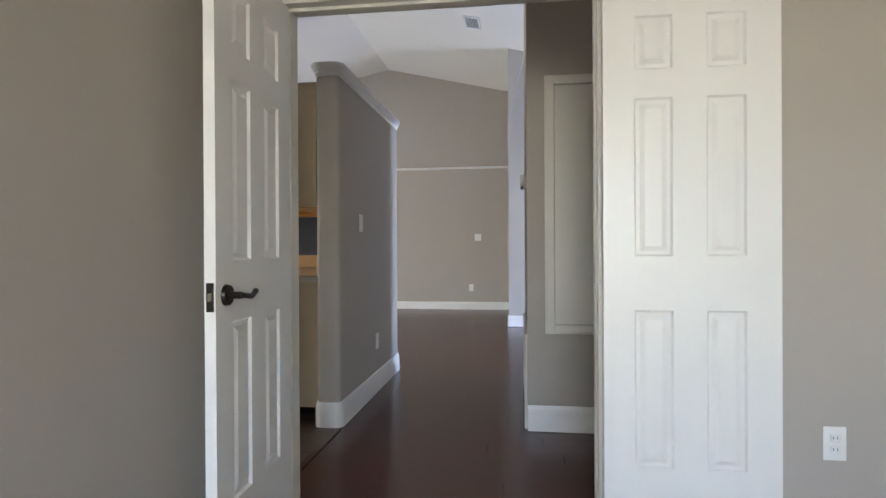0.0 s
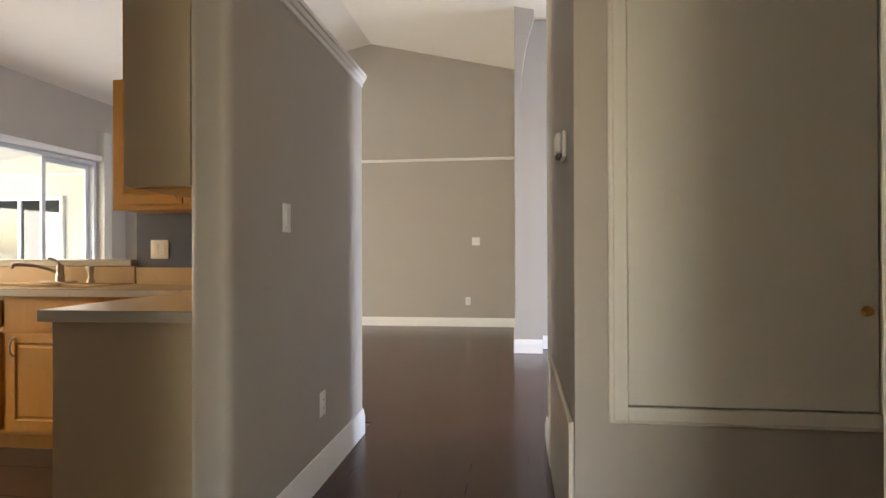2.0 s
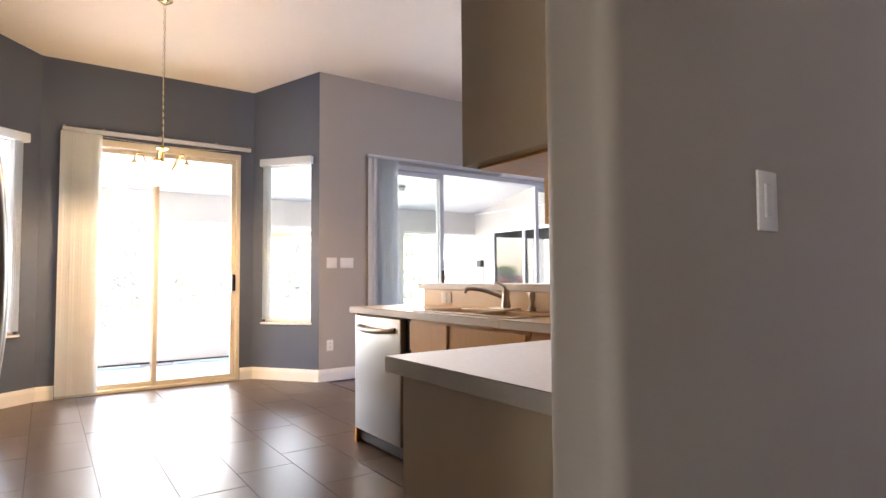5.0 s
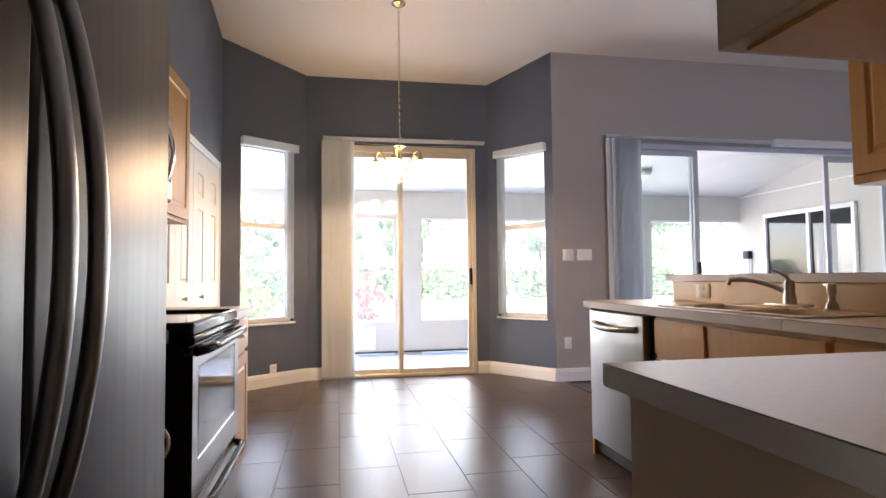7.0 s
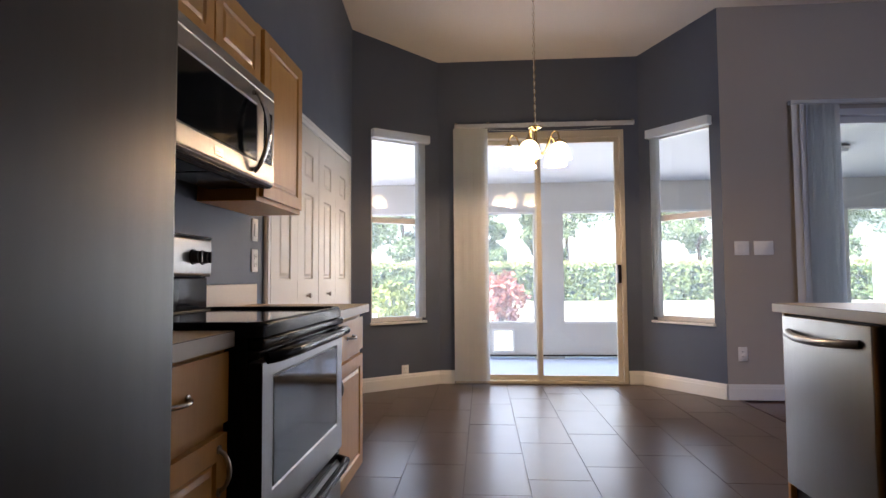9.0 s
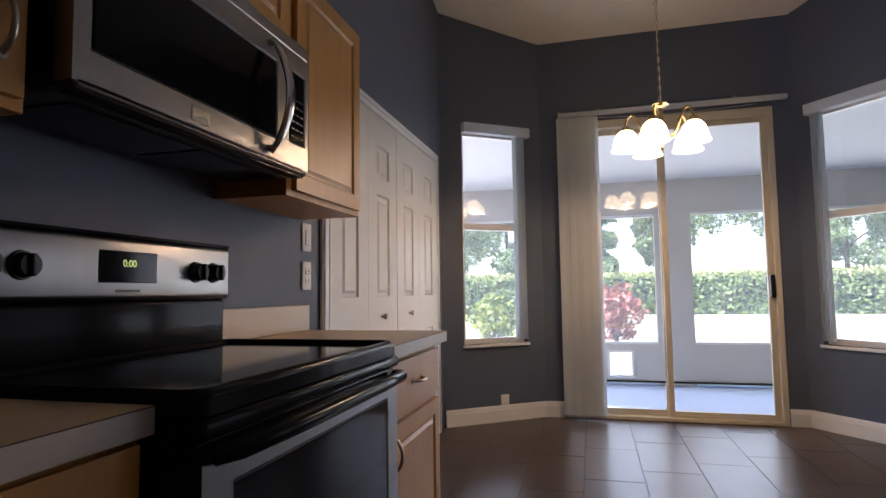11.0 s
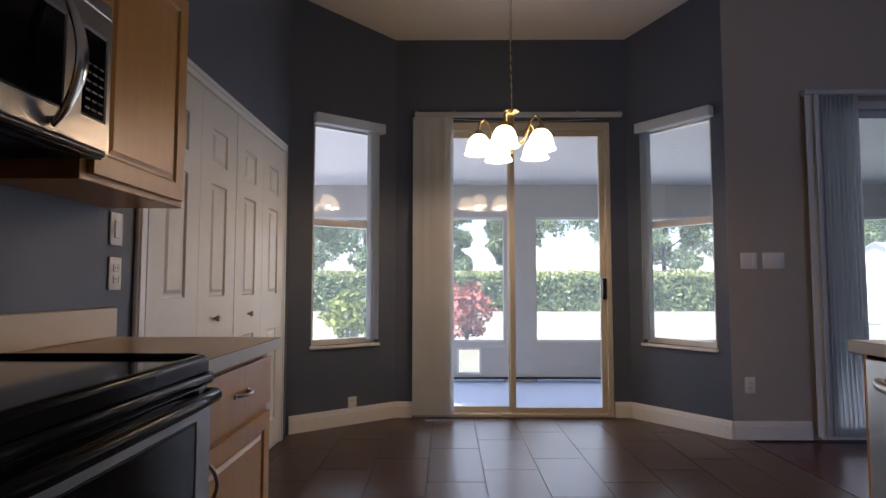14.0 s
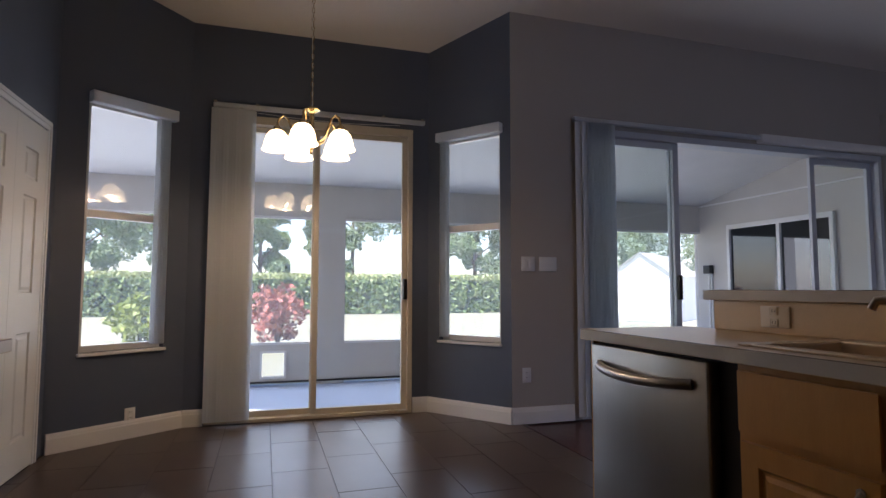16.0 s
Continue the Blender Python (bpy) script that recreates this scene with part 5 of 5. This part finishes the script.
hedge("clipped green hedge along the far side of the lawn", -32.2, -30.4, -9, 27, 1.75, 15000, 4)
hedge("clipped green hedge beside the garden shed", -32.2, -30.4, 27.3, 46, 1.75, 6000, 9)


def tree(x, y, h, w, low, seed, mat=TREELEAF):
    """A trunk with limbs, and a crown of clumps from height low to h."""
    ob = thing("tree", "leafy green tree beyond the hedge", "tree", "garden trees", at=(x, y, -0.17))
    rr = random.Random(seed)
    bm = bmesh.new()
    rod(bm, (x, y, -0.17), (x + 0.15, y, h * 0.6), 0.16, 0.09, 10)
    ends = []
    for k in range(9):
        a, z = k * 2.4 + rr.random(), low + (h - low) * (0.1 + 0.8 * k / 9)
        e = (x + math.cos(a) * w * (0.45 + 0.3 * rr.random()), y + math.sin(a) * w * (0.45 + 0.3 * rr.random()), z + 0.3)
        rod(bm, (x + 0.08, y, max(0.4, z - 0.9)), e, 0.06, 0.02, 7)
        ends.append(e)
    part("trunk", bm, BARK, ob)
    for k, e in enumerate(ends + [(x, y, (low + h) / 2), (x, y, h * 0.85)]):
        q = max(0.7, w * (0.36 + 0.26 * rr.random()))
        leaves("crown", e, (q, q, q * 0.9), 1700, 0.12, mat, ob, seed * 31 + k, label="clump of green leaves")


# dense at both ends of the view, two slim ones before the bright gap, one with a high crown
TREES = ((-34, -3.2, 8, 2.4, 1.6), (-35, 0.6, 9, 2.6, 1.5), (-36, -7.5, 9, 3.0, 1.6), (-34, 5.2, 7, 1.7, 1.3), (-34, 8.9, 7.5, 1.6, 1.3), (-36, 10.4, 9, 3.6, 4.3), (-34.5, 17.6, 8, 2.2, 1.5),
         (-35, 21.0, 9, 2.6, 1.5), (-36, 25.5, 9, 2.8, 1.6), (-37, 31.0, 9, 3.2, 1.6), (-36, 37.0, 9, 3.2, 1.6), (-41, 3.0, 11, 3.2, 5.2), (-41, 17, 12, 3.6, 3.0), (-42, -4, 12, 3.8, 2.4))
for k, (tx, ty, th, tw, low) in enumerate(TREES):
    tree(tx, ty, th, tw, low, 20 + k)
for sx, sy, mat, lab, hh in ((-14.6, 5.75, REDLEAF, "red-leaved shrub with pink new leaves on the lawn", 1.35), (-14.4, 3.25, material("lime_leaf", (0.26, 0.33, 0.05), 0.5, vary=0.15, scale=6), "lime green leafy shrub on the lawn", 1.15), (-14.0, 12.4, LEAF, "low green shrub on the lawn", 0.9)):
    ob = thing("shrub", lab, "shrub", at=(sx, sy, -0.17))
    bm = bmesh.new()
    for k in range(7):
        a = k * 0.9
        rod(bm, (sx, sy, -0.17), (sx + 0.22 * math.cos(a), sy + 0.22 * math.sin(a), hh * 0.6), 0.018, 0.008, 6)
    part("stems", bm, BARK, ob)
    leaves("foliage", (sx, sy, hh * 0.5 - 0.1), (0.6, 0.75, hh * 0.56), 1500, 0.085, mat, ob, seed=int(-sx * 10 + sy))

# garden shed
ob = thing("garden_shed", "white garden shed with a low gable roof", "shed", at=(-21.8, 20.75, -0.17))
sm = pose(-21.8, 20.75, -0.17, 0, 0, -55)
bm = bmesh.new()
slab(bm, -1.9, 1.9, -1.15, 1.15, 0, 1.85)
for k in range(14):
    slab(bm, 1.9, 1.912, -1.15, 1.15, 0.05 + k * 0.128, 0.06 + k * 0.128)
prof = [(-1.15, 1.85), (1.15, 1.85), (0, 2.65)]
lo = [bm.verts.new((-1.9, y, z)) for y, z in prof]
hi = [bm.verts.new((1.9, y, z)) for y, z in prof]
bm.faces.new(lo), bm.faces.new(hi)
for k in range(3):
    bm.faces.new((lo[k], lo[(k + 1) % 3], hi[(k + 1) % 3], hi[k]))
part("wall", bm, SHEDMAT, ob, m=sm)
bm = bmesh.new()
for sgn in (-1, 1):
    q = [bm.verts.new(v) for v in ((-2.05, sgn * 1.3, 1.76), (2.05, sgn * 1.3, 1.76), (2.05, 0, 2.68), (-2.05, 0, 2.68))]
    bm.faces.new(q)
bmesh.ops.solidify(bm, geom=bm.faces[:], thickness=0.06)
part("roof", bm, SHEDMAT, ob, "white metal roof", m=sm)
bm = bmesh.new()
slab(bm, 1.913, 1.94, -0.6, 0.6, 0.05, 1.75, 0.01)
part("door", bm, SHEDMAT, ob, "white shed door", m=sm)

# ---- chandelier ----
CX, CY = -5.879, 5.739
ob = thing("chandelier", "brass five-arm chandelier with lit white glass shades", "chandelier", at=(CX, CY, vault(CX)))
bm = bmesh.new()
lathe(bm, [(0.0, -0.035), (0.02, -0.035), (0.035, -0.025), (0.062, -0.008), (0.065, 0.012)], 24, (CX, CY, vault(CX)))
part("canopy", bm, BRASS, ob, "brass ceiling canopy", True)
bm = bmesh.new()
z, k = 2.245, 0
while z < vault(CX) - 0.04:
    pts = [(CX + (0.009 * math.cos(a) if k % 2 else 0), CY + (0 if k % 2 else 0.009 * math.cos(a)), z + 0.017 + 0.019 * math.sin(a)) for a in [2 * math.pi * i / 10 for i in range(11)]]
    tube(bm, pts, 0.0024, 5)
    z, k = z + 0.031, k + 1
part("chain", bm, BRASS, ob, "brass chain with a cord", True)
bm = bmesh.new()
tube(bm, [(CX + 0.004, CY + 0.004, 2.24), (CX + 0.004, CY - 0.004, 2.8), (CX + 0.004, CY, vault(CX) - 0.03)], 0.003, 6)
part("cord", bm, PLATE, ob, "pale lamp cord")
bm = bmesh.new()
lathe(bm, [(0.0, 2.245), (0.012, 2.24), (0.05, 2.226), (0.052, 2.216), (0.03, 2.205), (0.018, 2.19), (0.016, 2.08), (0.026, 2.05), (0.034, 2.02), (0.03, 1.985), (0.012, 1.965), (0.009, 1.945), (0.014, 1.935), (0.0, 1.925)], 24, (CX, CY, 0))
part("stem", bm, BRASS, ob, "turned brass stem", True)
SHADE = glow_material("lit_glass_shade", (1.0, 0.74, 0.40), 2.1)
for k in range(5):
    a = radians(270 + 72 * k)
    ca, sa = math.cos(a), math.sin(a)
    bm = bmesh.new()
    tube(bm, [(CX + r * ca, CY + r * sa, z) for r, z in ((0.02, 2.02), (0.06, 2.005), (0.10, 2.03), (0.125, 2.09), (0.145, 2.145), (0.175, 2.165), (0.20, 2.145), (0.21, 2.10))], 0.0075, 10)
    arm = part("arm", bm, BRASS, ob, smooth=True)
    bm = bmesh.new()
    lathe(bm, [(0.0, 0.03), (0.012, 0.03), (0.022, 0.02), (0.026, 0.0), (0.0, -0.002)], 18, (CX + 0.21 * ca, CY + 0.21 * sa, 2.068))
    part("socket_cup", bm, BRASS, arm, smooth=True)
    bm = bmesh.new()
    lathe(bm, [(0.022, 2.07), (0.045, 2.058), (0.066, 2.03), (0.077, 1.995), (0.083, 1.96), (0.094, 1.942), (0.091, 1.942), (0.080, 1.962), (0.073, 1.995), (0.062, 2.027), (0.042, 2.053), (0.02, 2.065)], 28, (CX + 0.21 * ca, CY + 0.21 * sa, 0))
    part("shade", bm, SHADE, arm, "lit white bell-shaped glass shade", True)
for k in range(5):
    a = radians(270 + 72 * k)
    lamp = bpy.data.lights.new("chandelier_bulb", "POINT")
    lamp.energy, lamp.color, lamp.shadow_soft_size = 1.2, (1.0, 0.70, 0.40), 0.022
    new("chandelier_bulb", lamp).location = (CX + 0.21 * math.cos(a), CY + 0.21 * math.sin(a), 1.955)

# ---- floors, piece by piece ----
bed = plain("floor_kitchen", (-7.23, -1.166, 4.0, 7.465, -0.0115, -0.004), GROUT, "brown rectangular tile floor with dark joints", "floor")
TW, TL, J = 0.33, 0.655, 0.0035
meshes = {}
for k in range(-5, 7):
    y0 = 5.54 + TW * k
    y1 = min(y0 + TW, 7.465)
    y0 = max(y0, 4.14)
    if y1 - y0 < 0.03:
        continue
    x = -5.09 - 0.218 * k
    while x > -7.2 - TL:
        x -= TL
    while x < -1.17:
        a, b = max(x, -7.2), min(x + TL, -1.17)
        x += TL
        if b - a < 0.02:
            continue
        key = (round(b - a, 3), round(y1 - y0, 3))
        if key not in meshes:
            bm = bmesh.new()
            w, d = (b - a) / 2 - J / 2, (y1 - y0) / 2 - J / 2
            lo = [bm.verts.new((sx * w, sy * d, -0.004)) for sx, sy in ((-1, -1), (1, -1), (1, 1), (-1, 1))]
            hi = [bm.verts.new((sx * (w - 0.0003), sy * (d - 0.0003), 0.0)) for sx, sy in ((-1, -1), (1, -1), (1, 1), (-1, 1))]
            bm.faces.new(hi)
            for q in range(4):
                bm.faces.new((lo[q], lo[(q + 1) % 4], hi[(q + 1) % 4], hi[q]))
            me = bpy.data.meshes.new("tile")
            bm.to_mesh(me)
            bm.free()
            me.materials.append(TILE)
            meshes[key] = me
        t = new("tile", meshes[key])
        t.location = ((a + b) / 2, (y0 + y1) / 2, random.uniform(-0.0004, 0.0004))
        t.parent = bed

# dark planks that run along the hall
wood = bpy.data.objects["floor_wood_base"]
rr = random.Random(7)
PW = 0.127
plank_mesh = {}


def plank(y0, x0, x1, parent):
    """A plank along x whose near edge lies at y0."""
    key = round(x1 - x0, 2)
    w, d = key / 2 - 0.0004, PW / 2 - 0.0004
    if key not in plank_mesh:
        bm = bmesh.new()
        lo = [bm.verts.new((sx * w, sy * d, -0.009)) for sx, sy in ((-1, -1), (1, -1), (1, 1), (-1, 1))]
        hi = [bm.verts.new((sx * (w - 0.0003), sy * (d - 0.0003), 0.0)) for sx, sy in ((-1, -1), (1, -1), (1, 1), (-1, 1))]
        bm.faces.new(hi)
        for q in range(4):
            bm.faces.new((lo[q], lo[(q + 1) % 4], hi[(q + 1) % 4], hi[q]))
        me = bpy.data.meshes.new("plank")
        bm.to_mesh(me)
        bm.free()
        me.materials.append(WOOD)
        plank_mesh[key] = me
    o = new("plank", plank_mesh[key])
    o.location = ((x0 + x1) / 2, y0 + PW / 2, -0.003)
    o.parent = parent


for i in range(70):
    y0 = 3.3 + i * PW
    if y0 > 12.1:
        break
    x_min, x_max = (-1.164 if y0 < 7.44 else -4.6), (1.15 if y0 < 5.7 else 0.0 if y0 < 7.3 else 1.2)
    x = x_min - rr.choice((0.0, 0.3, 0.5, 0.8))
    while x < x_max:
        ln = rr.choice((0.9, 1.2, 1.5, 1.8))
        a, b = max(x, x_min), min(x + ln, x_max)
        x += ln
        if b - a > 0.05:
            plank(y0, a, b, wood)

bm = bmesh.new()
slab(bm, -1.18, -1.15, 4.571, 5.615, -0.002, 0.004, 0.002)
structure(part("trim_threshold", bm, WOOD), "dark wood strip between tile and planks", "trim")
bm = bmesh.new()
slab(bm, -6.40, -4.06, 7.45, 7.48, -0.002, 0.004, 0.002)
structure(part("trim_threshold", bm, WOOD), "dark wood strip between tile and planks", "trim")

# down rod that hangs from the great room's ceiling
ob = thing("ceiling_rod", "dark bronze ceiling canopy with a down rod", "ceiling rod", at=(-3.15, 9.63, vault(-3.15)))
bm = bmesh.new()
lathe(bm, [(0.0, -0.075), (0.02, -0.075), (0.035, -0.06), (0.06, -0.02), (0.065, 0.015)], 20, (-3.15, 9.63, vault(-3.15)))
part("canopy", bm, BRONZE, ob, smooth=True)
bm = bmesh.new()
rod(bm, (-3.15, 9.63, vault(-3.15) - 0.07), (-3.15, 9.63, 3.0), 0.013)
part("rod", bm, BRONZE, ob, smooth=True)
